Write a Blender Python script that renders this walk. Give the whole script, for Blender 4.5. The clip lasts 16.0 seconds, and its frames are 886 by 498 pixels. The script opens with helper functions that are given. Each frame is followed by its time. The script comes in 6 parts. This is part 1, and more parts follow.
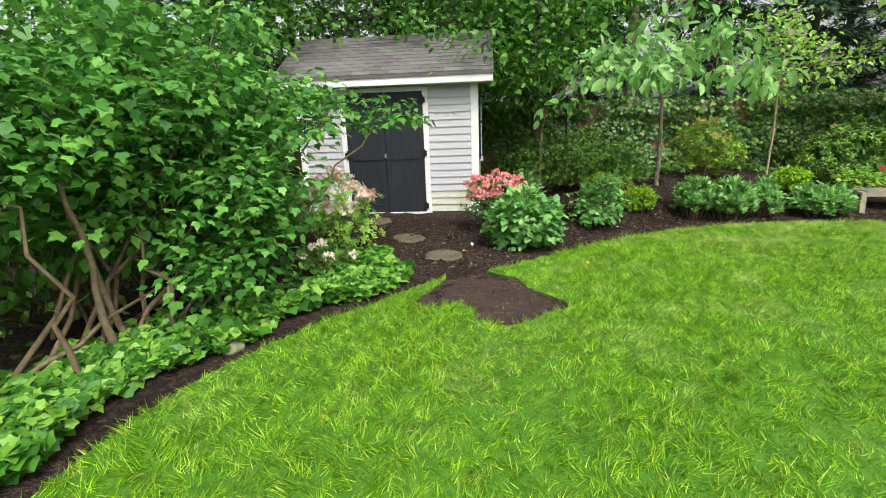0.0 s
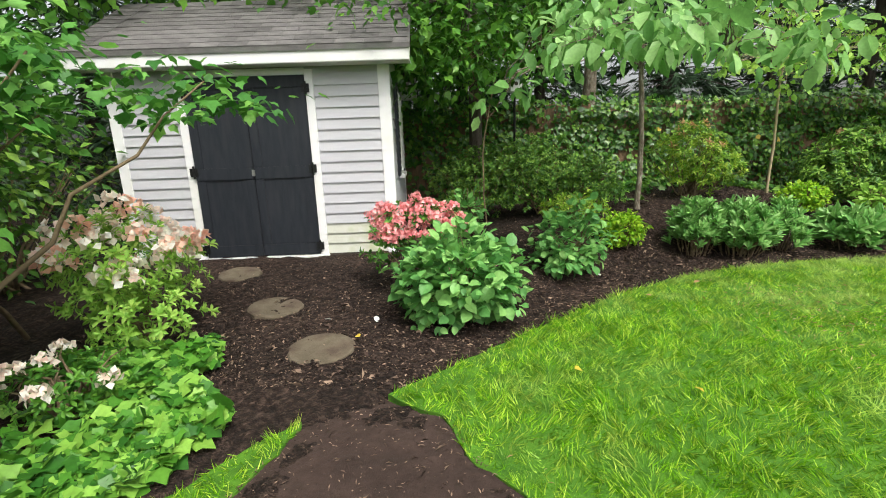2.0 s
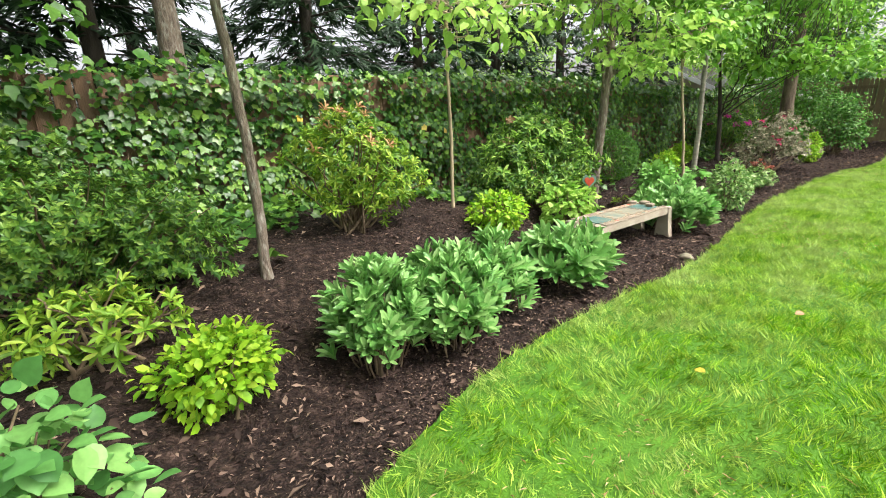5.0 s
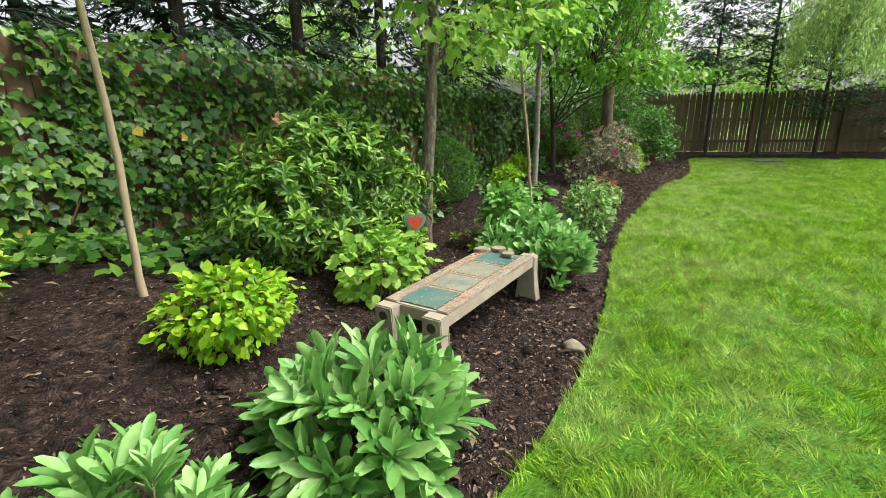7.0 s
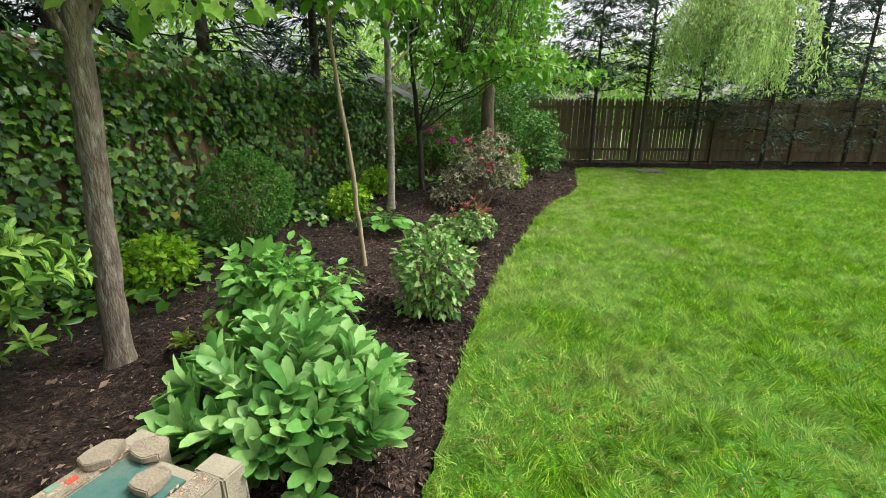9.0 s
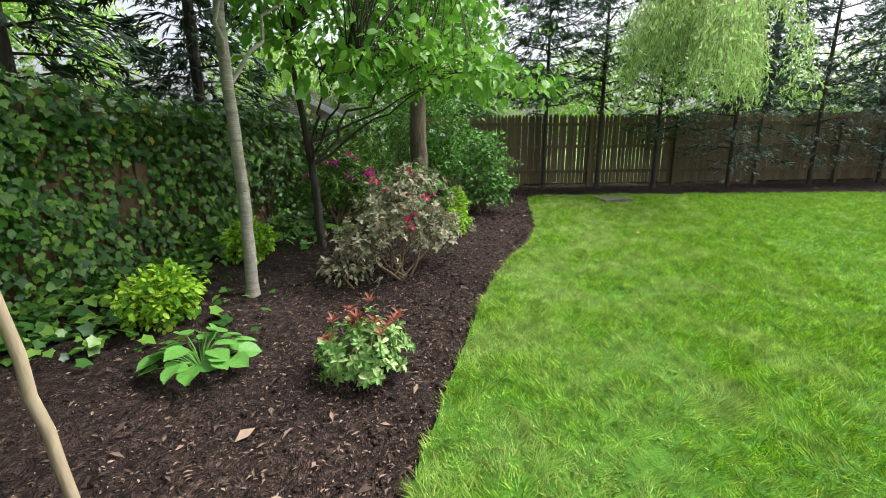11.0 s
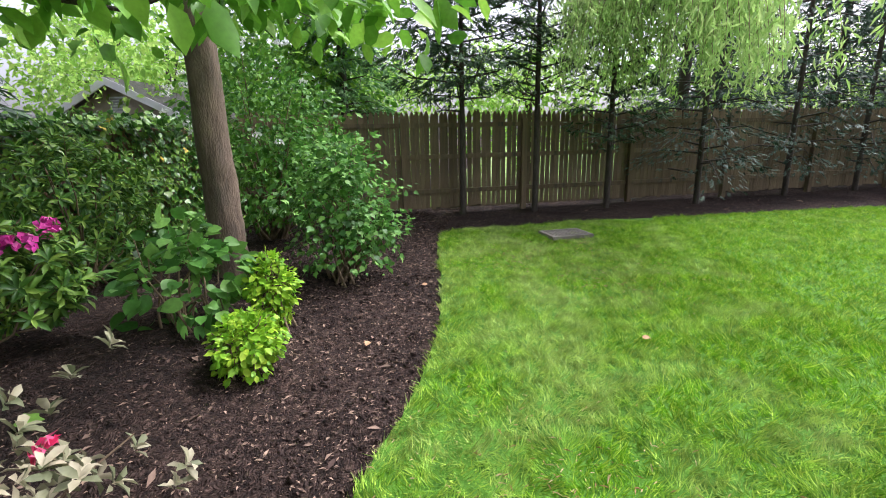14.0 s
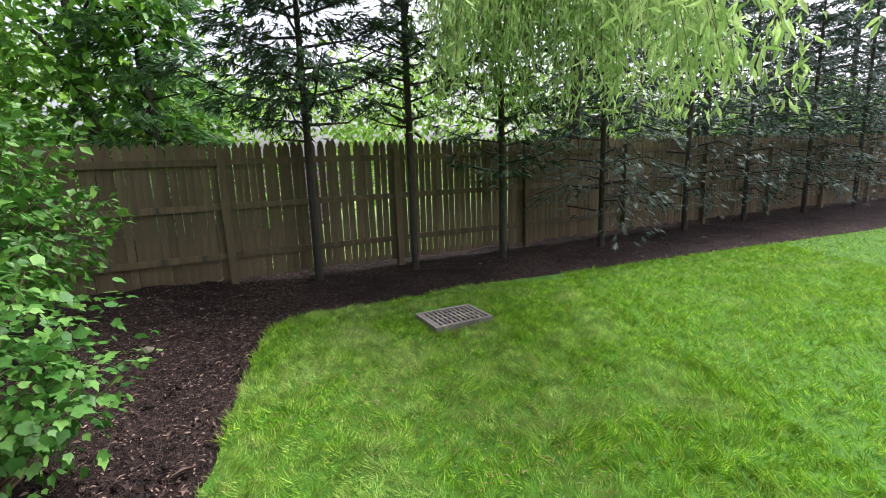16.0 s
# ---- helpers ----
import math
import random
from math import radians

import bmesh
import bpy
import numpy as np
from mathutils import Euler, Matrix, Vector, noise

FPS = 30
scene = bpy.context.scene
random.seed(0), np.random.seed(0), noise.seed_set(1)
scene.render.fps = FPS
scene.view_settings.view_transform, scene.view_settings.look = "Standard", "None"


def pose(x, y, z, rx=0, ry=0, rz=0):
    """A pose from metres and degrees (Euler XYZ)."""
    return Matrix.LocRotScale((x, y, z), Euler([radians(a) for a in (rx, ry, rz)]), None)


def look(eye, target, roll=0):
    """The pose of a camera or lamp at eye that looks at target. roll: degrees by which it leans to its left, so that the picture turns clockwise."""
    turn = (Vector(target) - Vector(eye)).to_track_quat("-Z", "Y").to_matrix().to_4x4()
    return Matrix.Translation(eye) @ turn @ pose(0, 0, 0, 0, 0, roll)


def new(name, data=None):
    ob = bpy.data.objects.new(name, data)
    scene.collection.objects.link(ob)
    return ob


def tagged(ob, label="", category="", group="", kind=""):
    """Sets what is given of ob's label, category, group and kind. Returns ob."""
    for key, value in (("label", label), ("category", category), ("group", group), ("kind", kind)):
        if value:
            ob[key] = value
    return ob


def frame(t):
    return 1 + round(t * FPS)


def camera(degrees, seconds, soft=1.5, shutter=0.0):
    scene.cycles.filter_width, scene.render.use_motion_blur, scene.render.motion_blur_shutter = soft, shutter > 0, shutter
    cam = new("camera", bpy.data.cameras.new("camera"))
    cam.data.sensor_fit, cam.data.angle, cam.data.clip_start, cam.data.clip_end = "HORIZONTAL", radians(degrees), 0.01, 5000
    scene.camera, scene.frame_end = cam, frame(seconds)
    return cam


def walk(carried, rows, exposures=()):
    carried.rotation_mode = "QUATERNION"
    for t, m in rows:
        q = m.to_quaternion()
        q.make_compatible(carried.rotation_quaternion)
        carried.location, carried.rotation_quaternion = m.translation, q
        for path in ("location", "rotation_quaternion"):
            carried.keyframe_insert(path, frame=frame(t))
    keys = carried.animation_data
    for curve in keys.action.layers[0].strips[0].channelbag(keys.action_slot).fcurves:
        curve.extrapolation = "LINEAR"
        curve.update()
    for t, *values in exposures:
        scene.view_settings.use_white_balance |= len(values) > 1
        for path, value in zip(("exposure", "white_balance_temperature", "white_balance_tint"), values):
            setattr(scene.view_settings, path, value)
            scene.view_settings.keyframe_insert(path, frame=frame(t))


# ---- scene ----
cam = camera(88.0, 16.0, soft=1.0)
LIGHT = [(0.0, 0.86, 6550, 6), (3.0, 0.9, 6550, 8), (4.5, 1.38, 6500, 13), (5.2, 1.48, 6500, 13), (7.5, 1.02, 6500, 8), (9.2, 0.95, 6450, 7), (11.3, 1.18, 6150, 13), (14.5, 1.34, 6000, 22), (16.0, 1.26, 6000, 22)]
PATH = [
    (0, (1.169, -0.591, 1.552), (0.827, 1.311, 1.037), -2.0),
    (0.5, (1.117, 0.103, 1.544), (0.879, 2.03, 1.066), -2.1),
    (1, (1.166, 0.721, 1.512), (0.995, 2.659, 1.048), -1.9),
    (1.5, (1.154, 1.349, 1.446), (1.026, 3.291, 0.985), -1.8),
    (2, (1.248, 1.896, 1.404), (1.138, 3.838, 0.939), -2.0),
    (2.5, (1.35, 2.524, 1.358), (1.313, 4.463, 0.871), -2.2),
    (3, (1.503, 3.087, 1.339), (1.668, 5.018, 0.845), -2.7),
    (3.5, (1.802, 3.563, 1.384), (2.196, 5.458, 0.876), -3.1),
    (4, (2.09, 4.114, 1.376), (2.75, 5.923, 0.835), -3.1),
    (4.5, (2.363, 4.534, 1.381), (3.241, 6.244, 0.828), -2.7),
    (5, (2.777, 4.926, 1.42), (3.87, 6.504, 0.858), -2.6),
    (5.2, (2.909, 5.065, 1.399), (4.064, 6.597, 0.833), -2.6),
    (7.3, (4.987, 6.292, 1.316), (6.605, 7.332, 0.765), -0.7),
    (7.5, (5.213, 6.299, 1.326), (6.86, 7.289, 0.773), -0.4),
    (8, (5.734, 6.371, 1.321), (7.437, 7.26, 0.764), -0.2),
    (8.5, (6.292, 6.507, 1.359), (8.035, 7.311, 0.796), 0.4),
    (9, (6.812, 6.532, 1.328), (8.581, 7.286, 0.778), 0.3),
    (9.2, (7.047, 6.55, 1.347), (8.821, 7.295, 0.801), 0.2),
    (11.3, (9.499, 6.996, 1.456), (11.369, 7.513, 0.971), -0.7),
    (11.5, (9.743, 6.97, 1.422), (11.623, 7.45, 0.936), -0.8),
    (12, (10.413, 7.001, 1.414), (12.314, 7.367, 0.914), -0.4),
    (12.5, (11.042, 7.07, 1.448), (12.952, 7.378, 0.944), -0.4),
    (13, (11.73, 7.032, 1.439), (13.645, 7.338, 0.952), -0.4),
    (13.5, (12.398, 7.109, 1.394), (14.315, 7.412, 0.91), -0.6),
    (14, (12.992, 7.119, 1.426), (14.915, 7.403, 0.956), -1.3),
    (14.5, (13.67, 7.062, 1.464), (15.609, 7.278, 1.026), -1.5),
    (15, (14.285, 7.045, 1.499), (16.242, 7.16, 1.102), -1.7),
    (15.5, (14.822, 6.91, 1.505), (16.79, 6.916, 1.147), -1.6),
    (16, (15.301, 6.736, 1.555), (17.26, 6.583, 1.185), -2.1),
]
walk(cam, [(t, look(eye, target, roll)) for t, eye, target, roll in PATH], LIGHT)

# ---- world and light: bright overcast day ----
world = bpy.data.worlds.new("world")
scene.world = world
world.use_nodes = True
wn = world.node_tree.nodes
sky = wn.new("ShaderNodeTexSky")
sky.sky_type = 'NISHITA'
sky.sun_disc = False
sky.sun_elevation = radians(56)
sky.sun_rotation = radians(145)
sky.air_density, sky.dust_density, sky.ozone_density = 1.0, 6.0, 0.6
wn["Background"].inputs["Strength"].default_value = 0.15
cloud = wn.new("ShaderNodeHueSaturation")
cloud.inputs["Saturation"].default_value = 0.25
world.node_tree.links.new(sky.outputs["Color"], cloud.inputs["Color"])
world.node_tree.links.new(cloud.outputs["Color"], wn["Background"].inputs["Color"])
sun = new("sun", bpy.data.lights.new("sun", 'SUN'))
sun.data.energy, sun.data.angle, sun.data.color = 1.3, radians(16), (1.0, 0.96, 0.9)
sun.rotation_euler = (radians(34), 0, radians(35))

rng = np.random.default_rng(7)


# ---- materials ----
def nodes_of(name):
    m = bpy.data.materials.new(name)
    m.use_nodes = True
    return m, m.node_tree.nodes, m.node_tree.links, m.node_tree.nodes["Principled BSDF"]


def surface(name, a, b, scale=8.0, rough=0.8, bump=0.3, detail=8.0, fine=60.0, metal=0.0, stretch=(1, 1, 1), c=None, stain=1.2, vary=0.0, local=True):
    """Two tones mixed by broad stains and fine grain, with bump; vary: brightness from piece to piece."""
    m, n, l, p = nodes_of(name)
    co = n.new("ShaderNodeTexCoord")
    mp = n.new("ShaderNodeMapping")
    mp.inputs["Scale"].default_value = stretch
    l.new(co.outputs["Object" if local else "Generated"], mp.inputs["Vector"])
    n1, n2, n3 = (n.new("ShaderNodeTexNoise") for _ in range(3))
    for k, s, d in ((n1, scale, detail), (n2, fine, 4.0), (n3, stain, 3.0)):
        k.inputs["Scale"].default_value, k.inputs["Detail"].default_value = s, d
        l.new(mp.outputs["Vector"], k.inputs["Vector"])
    mix = n.new("ShaderNodeMix")
    mix.data_type = 'RGBA'
    mix.inputs[6].default_value, mix.inputs[7].default_value = (*a, 1), (*b, 1)
    add = n.new("ShaderNodeMath")
    add.operation = 'MULTIPLY_ADD'
    l.new(n2.outputs["Fac"], add.inputs[0])
    add.inputs[1].default_value = 0.5
    l.new(n1.outputs["Fac"], add.inputs[2])
    rmp = n.new("ShaderNodeMapRange")
    rmp.inputs[1].default_value, rmp.inputs[2].default_value = 0.5, 1.0
    l.new(add.outputs[0], rmp.inputs[0])
    l.new(rmp.outputs[0], mix.inputs[0])
    out = mix.outputs[2]
    third = n.new("ShaderNodeMix")
    third.data_type = 'RGBA'
    r3 = n.new("ShaderNodeMapRange")
    r3.inputs[1].default_value, r3.inputs[2].default_value = 0.5, 0.7
    l.new(n3.outputs["Fac"], r3.inputs[0])
    l.new(r3.outputs[0], third.inputs[0])
    l.new(out, third.inputs[6])
    third.inputs[7].default_value = (*(c or [0.75 * v for v in a]), 1)
    out = third.outputs[2]
    if vary:
        info = n.new("ShaderNodeObjectInfo")
        hsv = n.new("ShaderNodeHueSaturation")
        mr = n.new("ShaderNodeMapRange")
        mr.inputs[3].default_value, mr.inputs[4].default_value = 1 - vary, 1 + vary
        l.new(info.outputs["Random"], mr.inputs[0])
        l.new(mr.outputs[0], hsv.inputs["Value"])
        l.new(out, hsv.inputs["Color"])
        out = hsv.outputs["Color"]
    l.new(out, p.inputs["Base Color"])
    p.inputs["Roughness"].default_value, p.inputs["Metallic"].default_value = rough, metal
    p.inputs["Specular IOR Level"].default_value = 0.3
    b1 = n.new("ShaderNodeBump")
    b1.inputs["Strength"].default_value = bump
    b1.inputs["Distance"].default_value = 0.02
    l.new(add.outputs[0], b1.inputs["Height"])
    l.new(b1.outputs["Normal"], p.inputs["Normal"])
    return m


def leafy(name, dark, mid, light, rough=0.45, through_light=0.3, patch=0.0):
    """Leaves: the tone changes from leaf to leaf and a little over each blade; some light passes through."""
    m, n, l, p = nodes_of(name)
    geo = n.new("ShaderNodeNewGeometry")
    ramp = n.new("ShaderNodeValToRGB")
    ramp.color_ramp.elements[0].color, ramp.color_ramp.elements[1].color = (*dark, 1), (*light, 1)
    e = ramp.color_ramp.elements.new(0.5)
    e.color = (*mid, 1)
    l.new(geo.outputs["Random Per Island"], ramp.inputs[0])
    co = n.new("ShaderNodeTexCoord")
    no = n.new("ShaderNodeTexNoise")
    no.inputs["Scale"].default_value = 45
    l.new(co.outputs["Object"], no.inputs["Vector"])
    hsv = n.new("ShaderNodeHueSaturation")
    mr = n.new("ShaderNodeMapRange")
    mr.inputs[3].default_value, mr.inputs[4].default_value = 0.7, 1.3
    l.new(no.outputs["Fac"], mr.inputs[0])
    l.new(mr.outputs[0], hsv.inputs["Value"])
    l.new(ramp.outputs["Color"], hsv.inputs["Color"])
    if patch:
        big = n.new("ShaderNodeTexNoise")
        big.inputs["Scale"].default_value, big.inputs["Detail"].default_value = 1.1, 5.0
        l.new(co.outputs["Object"], big.inputs["Vector"])
        wide = n.new("ShaderNodeMapRange")
        wide.inputs[1].default_value, wide.inputs[2].default_value = 0.3, 0.7
        wide.inputs[3].default_value, wide.inputs[4].default_value = 1 - patch, 1 + patch
        l.new(big.outputs["Fac"], wide.inputs[0])
        h2 = n.new("ShaderNodeHueSaturation")
        l.new(wide.outputs[0], h2.inputs["Value"])
        l.new(hsv.outputs["Color"], h2.inputs["Color"])
        hsv = h2
    l.new(hsv.outputs["Color"], p.inputs["Base Color"])
    p.inputs["Roughness"].default_value = rough
    p.inputs["Specular IOR Level"].default_value = 0.35
    tr = n.new("ShaderNodeBsdfTranslucent")
    l.new(hsv.outputs["Color"], tr.inputs["Color"])
    mix = n.new("ShaderNodeMixShader")
    mix.inputs[0].default_value = through_light
    l.new(p.outputs[0], mix.inputs[1])
    l.new(tr.outputs[0], mix.inputs[2])
    l.new(mix.outputs[0], n["Material Output"].inputs["Surface"])
    return m


def mulch(name, low, mid, high):
    """Shredded bark: stretched chips of several browns over dark soil, with broad damp and dry areas."""
    m, n, l, p = nodes_of(name)
    co = n.new("ShaderNodeTexCoord")
    warp = n.new("ShaderNodeTexNoise")
    warp.inputs["Scale"].default_value, warp.inputs["Detail"].default_value = 9.0, 3.0
    l.new(co.outputs["Object"], warp.inputs["Vector"])
    bend = n.new("ShaderNodeVectorMath")
    bend.operation = 'MULTIPLY_ADD'
    bend.inputs[1].default_value = (0.16, 0.16, 0.16)
    l.new(warp.outputs["Color"], bend.inputs[0])
    l.new(co.outputs["Object"], bend.inputs[2])
    mp = n.new("ShaderNodeMapping")
    mp.inputs["Scale"].default_value = (1.0, 2.2, 1.0)
    l.new(bend.outputs[0], mp.inputs["Vector"])
    chip = n.new("ShaderNodeTexVoronoi")
    chip.inputs["Scale"].default_value = 46.0
    l.new(mp.outputs["Vector"], chip.inputs["Vector"])
    grain, broad = n.new("ShaderNodeTexNoise"), n.new("ShaderNodeTexNoise")
    for k, sc, d in ((grain, 22.0, 8.0), (broad, 0.9, 5.0)):
        k.inputs["Scale"].default_value, k.inputs["Detail"].default_value = sc, d
        l.new(co.outputs["Object"], k.inputs["Vector"])
    sep = n.new("ShaderNodeSeparateColor")
    l.new(chip.outputs["Color"], sep.inputs[0])
    tone = n.new("ShaderNodeMath")
    tone.operation = 'MULTIPLY_ADD'
    tone.inputs[1].default_value = 0.3
    l.new(sep.outputs[0], tone.inputs[0])
    l.new(grain.outputs["Fac"], tone.inputs[2])
    ramp = n.new("ShaderNodeValToRGB")
    ramp.color_ramp.elements[0].position, ramp.color_ramp.elements[1].position = 0.4, 0.92
    ramp.color_ramp.elements[0].color, ramp.color_ramp.elements[1].color = (*low, 1), (*high, 1)
    e = ramp.color_ramp.elements.new(0.66)
    e.color = (*mid, 1)
    l.new(tone.outputs[0], ramp.inputs[0])
    mr = n.new("ShaderNodeMapRange")
    mr.inputs[1].default_value, mr.inputs[2].default_value, mr.inputs[3].default_value, mr.inputs[4].default_value = 0.32, 0.68, 0.65, 1.4
    l.new(broad.outputs["Fac"], mr.inputs[0])
    hsv = n.new("ShaderNodeHueSaturation")
    l.new(mr.outputs[0], hsv.inputs["Value"])
    l.new(ramp.outputs["Color"], hsv.inputs["Color"])
    l.new(hsv.outputs["Color"], p.inputs["Base Color"])
    p.inputs["Roughness"].default_value = 0.95
    p.inputs["Specular IOR Level"].default_value = 0.2
    high_low = n.new("ShaderNodeMath")
    high_low.operation = 'MULTIPLY_ADD'
    high_low.inputs[1].default_value = -0.6
    l.new(chip.outputs["Distance"], high_low.inputs[0])
    l.new(tone.outputs[0], high_low.inputs[2])
    b = n.new("ShaderNodeBump")
    b.inputs["Strength"].default_value, b.inputs["Distance"].default_value = 1.0, 0.035
    l.new(high_low.outputs[0], b.inputs["Height"])
    l.new(b.outputs["Normal"], p.inputs["Normal"])
    return m


def turf(name, dark, mid, light, pale):
    """Grass blades: lush and thin areas at two scales, paler thin turf beside the long bed, small change from blade to blade."""
    m, n, l, p = nodes_of(name)
    geo = n.new("ShaderNodeNewGeometry")
    ramp = n.new("ShaderNodeValToRGB")
    ramp.color_ramp.elements[0].color, ramp.color_ramp.elements[1].color = (*dark, 1), (*light, 1)
    e = ramp.color_ramp.elements.new(0.6)
    e.color = (*mid, 1)
    l.new(geo.outputs["Random Per Island"], ramp.inputs[0])
    co = n.new("ShaderNodeTexCoord")
    big, tuft = n.new("ShaderNodeTexNoise"), n.new("ShaderNodeTexNoise")
    for k, sc, d in ((big, 1.7, 6.0), (tuft, 8.0, 5.0)):
        k.inputs["Scale"].default_value, k.inputs["Detail"].default_value = sc, d
        l.new(co.outputs["Object"], k.inputs["Vector"])
    sep = n.new("ShaderNodeSeparateXYZ")
    l.new(co.outputs["Object"], sep.inputs[0])
    near_bed = n.new("ShaderNodeMapRange")
    near_bed.inputs[1].default_value, near_bed.inputs[2].default_value, near_bed.inputs[3].default_value, near_bed.inputs[4].default_value = 4.4, 6.9, -0.05, 0.1
    l.new(sep.outputs["Y"], near_bed.inputs[0])
    add = n.new("ShaderNodeMath")
    l.new(big.outputs["Fac"], add.inputs[0])
    l.new(near_bed.outputs[0], add.inputs[1])
    thin = n.new("ShaderNodeMapRange")
    thin.inputs[1].default_value, thin.inputs[2].default_value, thin.inputs[4].default_value = 0.48, 0.7, 0.55
    l.new(add.outputs[0], thin.inputs[0])
    mix = n.new("ShaderNodeMix")
    mix.data_type = 'RGBA'
    mix.inputs[7].default_value = (*pale, 1)
    l.new(thin.outputs[0], mix.inputs[0])
    l.new(ramp.outputs["Color"], mix.inputs[6])
    mr = n.new("ShaderNodeMapRange")
    mr.inputs[1].default_value, mr.inputs[2].default_value, mr.inputs[3].default_value, mr.inputs[4].default_value = 0.36, 0.64, 0.72, 1.34
    l.new(tuft.outputs["Fac"], mr.inputs[0])
    hsv = n.new("ShaderNodeHueSaturation")
    l.new(mr.outputs[0], hsv.inputs["Value"])
    l.new(mix.outputs[2], hsv.inputs["Color"])
    l.new(hsv.outputs["Color"], p.inputs["Base Color"])
    p.inputs["Roughness"].default_value = 0.5
    p.inputs["Specular IOR Level"].default_value = 0.3
    tr = n.new("ShaderNodeBsdfTranslucent")
    l.new(hsv.outputs["Color"], tr.inputs["Color"])
    sh = n.new("ShaderNodeMixShader")
    sh.inputs[0].default_value = 0.32
    l.new(p.outputs[0], sh.inputs[1])
    l.new(tr.outputs[0], sh.inputs[2])
    l.new(sh.outputs[0], n["Material Output"].inputs["Surface"])
    return m


M_SOIL = mulch("mulch", (0.0118, 0.0074, 0.006), (0.029, 0.0182, 0.014), (0.086, 0.056, 0.043))
M_PATCH = surface("fresh_soil", (0.03, 0.018, 0.014), (0.055, 0.034, 0.027), 22, 0.95, 0.7, fine=140)
M_CHIP = leafy("bark_chips", (0.018, 0.011, 0.008), (0.06, 0.036, 0.027), (0.3, 0.21, 0.15), 0.9, 0.0)
M_LAWN = surface("turf", (0.03, 0.095, 0.006), (0.08, 0.2, 0.012), 9, 0.95, 0.8, fine=70, c=(0.05, 0.14, 0.008), stain=0.6)
M_GRASS = turf("grass_blades", (0.06, 0.2, 0.004), (0.172, 0.375, 0.006), (0.5, 0.64, 0.08), (0.44, 0.52, 0.18))
M_SIDING = surface("grey_clapboard_paint", (0.41, 0.405, 0.44), (0.47, 0.465, 0.49), 5, 0.6, 0.08, fine=80, stretch=(1, 1, 6), c=(0.42, 0.41, 0.42), vary=0.03)
M_MOSSY = surface("green_stained_clapboard", (0.46, 0.47, 0.38), (0.54, 0.53, 0.5), 4, 0.7, 0.1, fine=80, c=(0.40, 0.42, 0.28), stain=3, vary=0.04)
M_WHITE = surface("white_paint", (0.69, 0.68, 0.69), (0.75, 0.74, 0.75), 7, 0.5, 0.06, fine=60, c=(0.68, 0.67, 0.64), stain=2.5)
M_DOOR = surface("black_door_paint", (0.011, 0.013, 0.018), (0.02, 0.023, 0.03), 5, 0.62, 0.1, fine=40, stretch=(6, 6, 1), c=(0.022, 0.024, 0.03), stain=2)
M_IRON = surface("black_iron", (0.015, 0.015, 0.016), (0.03, 0.03, 0.03), 30, 0.5, 0.2, metal=0.6)
M_STEEL = surface("worn_steel", (0.4, 0.4, 0.4), (0.55, 0.55, 0.55), 30, 0.4, 0.1, metal=0.9)
M_SHINGLE = surface("grey_shingle", (0.085, 0.08, 0.08), (0.16, 0.15, 0.145), 9, 0.95, 0.7, fine=120, c=(0.12, 0.13, 0.11), stain=2, vary=0.22)
M_STONE = surface("stepping_stone", (0.075, 0.06, 0.04), (0.14, 0.115, 0.08), 9, 0.95, 0.6, fine=110, c=(0.06, 0.038, 0.028), stain=5)
M_SLAB = surface("brown_tan_stone", (0.22, 0.18, 0.13), (0.34, 0.28, 0.205), 12, 0.9, 0.5, fine=120, c=(0.17, 0.13, 0.095), stain=9)
M_BENCH = surface("tan_cast_stone", (0.27, 0.235, 0.172), (0.38, 0.335, 0.255), 9, 0.9, 0.35, fine=120, c=(0.24, 0.185, 0.135), stain=4)
M_SLATE = surface("green_slate", (0.03, 0.12, 0.11), (0.11, 0.17, 0.14), 7, 0.6, 0.2, fine=60, c=(0.2, 0.2, 0.15), stain=4)
M_DUSTY = surface("dusty_slate", (0.17, 0.17, 0.125), (0.27, 0.25, 0.185), 9, 0.8, 0.3, fine=90, c=(0.07, 0.14, 0.115), stain=5)
M_GROUT = surface("crumbled_mosaic_grout", (0.25, 0.205, 0.15), (0.4, 0.34, 0.26), 30, 0.95, 0.9, fine=200, c=(0.25, 0.2, 0.15), stain=9)
M_FENCE = surface("weathered_fence_wood", (0.135, 0.1, 0.058), (0.23, 0.172, 0.1), 3, 0.9, 0.5, fine=40, stretch=(6, 6, 0.6), c=(0.085, 0.08, 0.058), stain=1.5, vary=0.2)
M_PLANK = surface("brown_wall_boards", (0.14, 0.085, 0.05), (0.24, 0.15, 0.09), 3, 0.9, 0.5, fine=40, stretch=(6, 6, 0.6), c=(0.1, 0.075, 0.05), vary=0.2)
M_BARK = surface("grey_brown_bark", (0.1, 0.077, 0.057), (0.27, 0.215, 0.165), 14, 0.95, 1.0, fine=60, stretch=(2, 2, 0.6), c=(0.33, 0.31, 0.25), stain=22)
M_TRUNK = surface("brown_furrowed_bark", (0.1, 0.075, 0.054), (0.25, 0.185, 0.135), 9, 0.95, 1.0, fine=55, stretch=(2, 2, 0.5), c=(0.13, 0.105, 0.08), stain=6)
M_BARKD = surface("dark_bark", (0.045, 0.037, 0.03), (0.09, 0.075, 0.06), 10, 0.95, 1.0, fine=50, stretch=(2, 2, 0.4))
M_BIRCH = surface("pale_bark", (0.25, 0.23, 0.18), (0.4, 0.37, 0.3), 6, 0.9, 0.6, fine=40, stretch=(0.6, 0.6, 3), c=(0.22, 0.2, 0.16), stain=8)
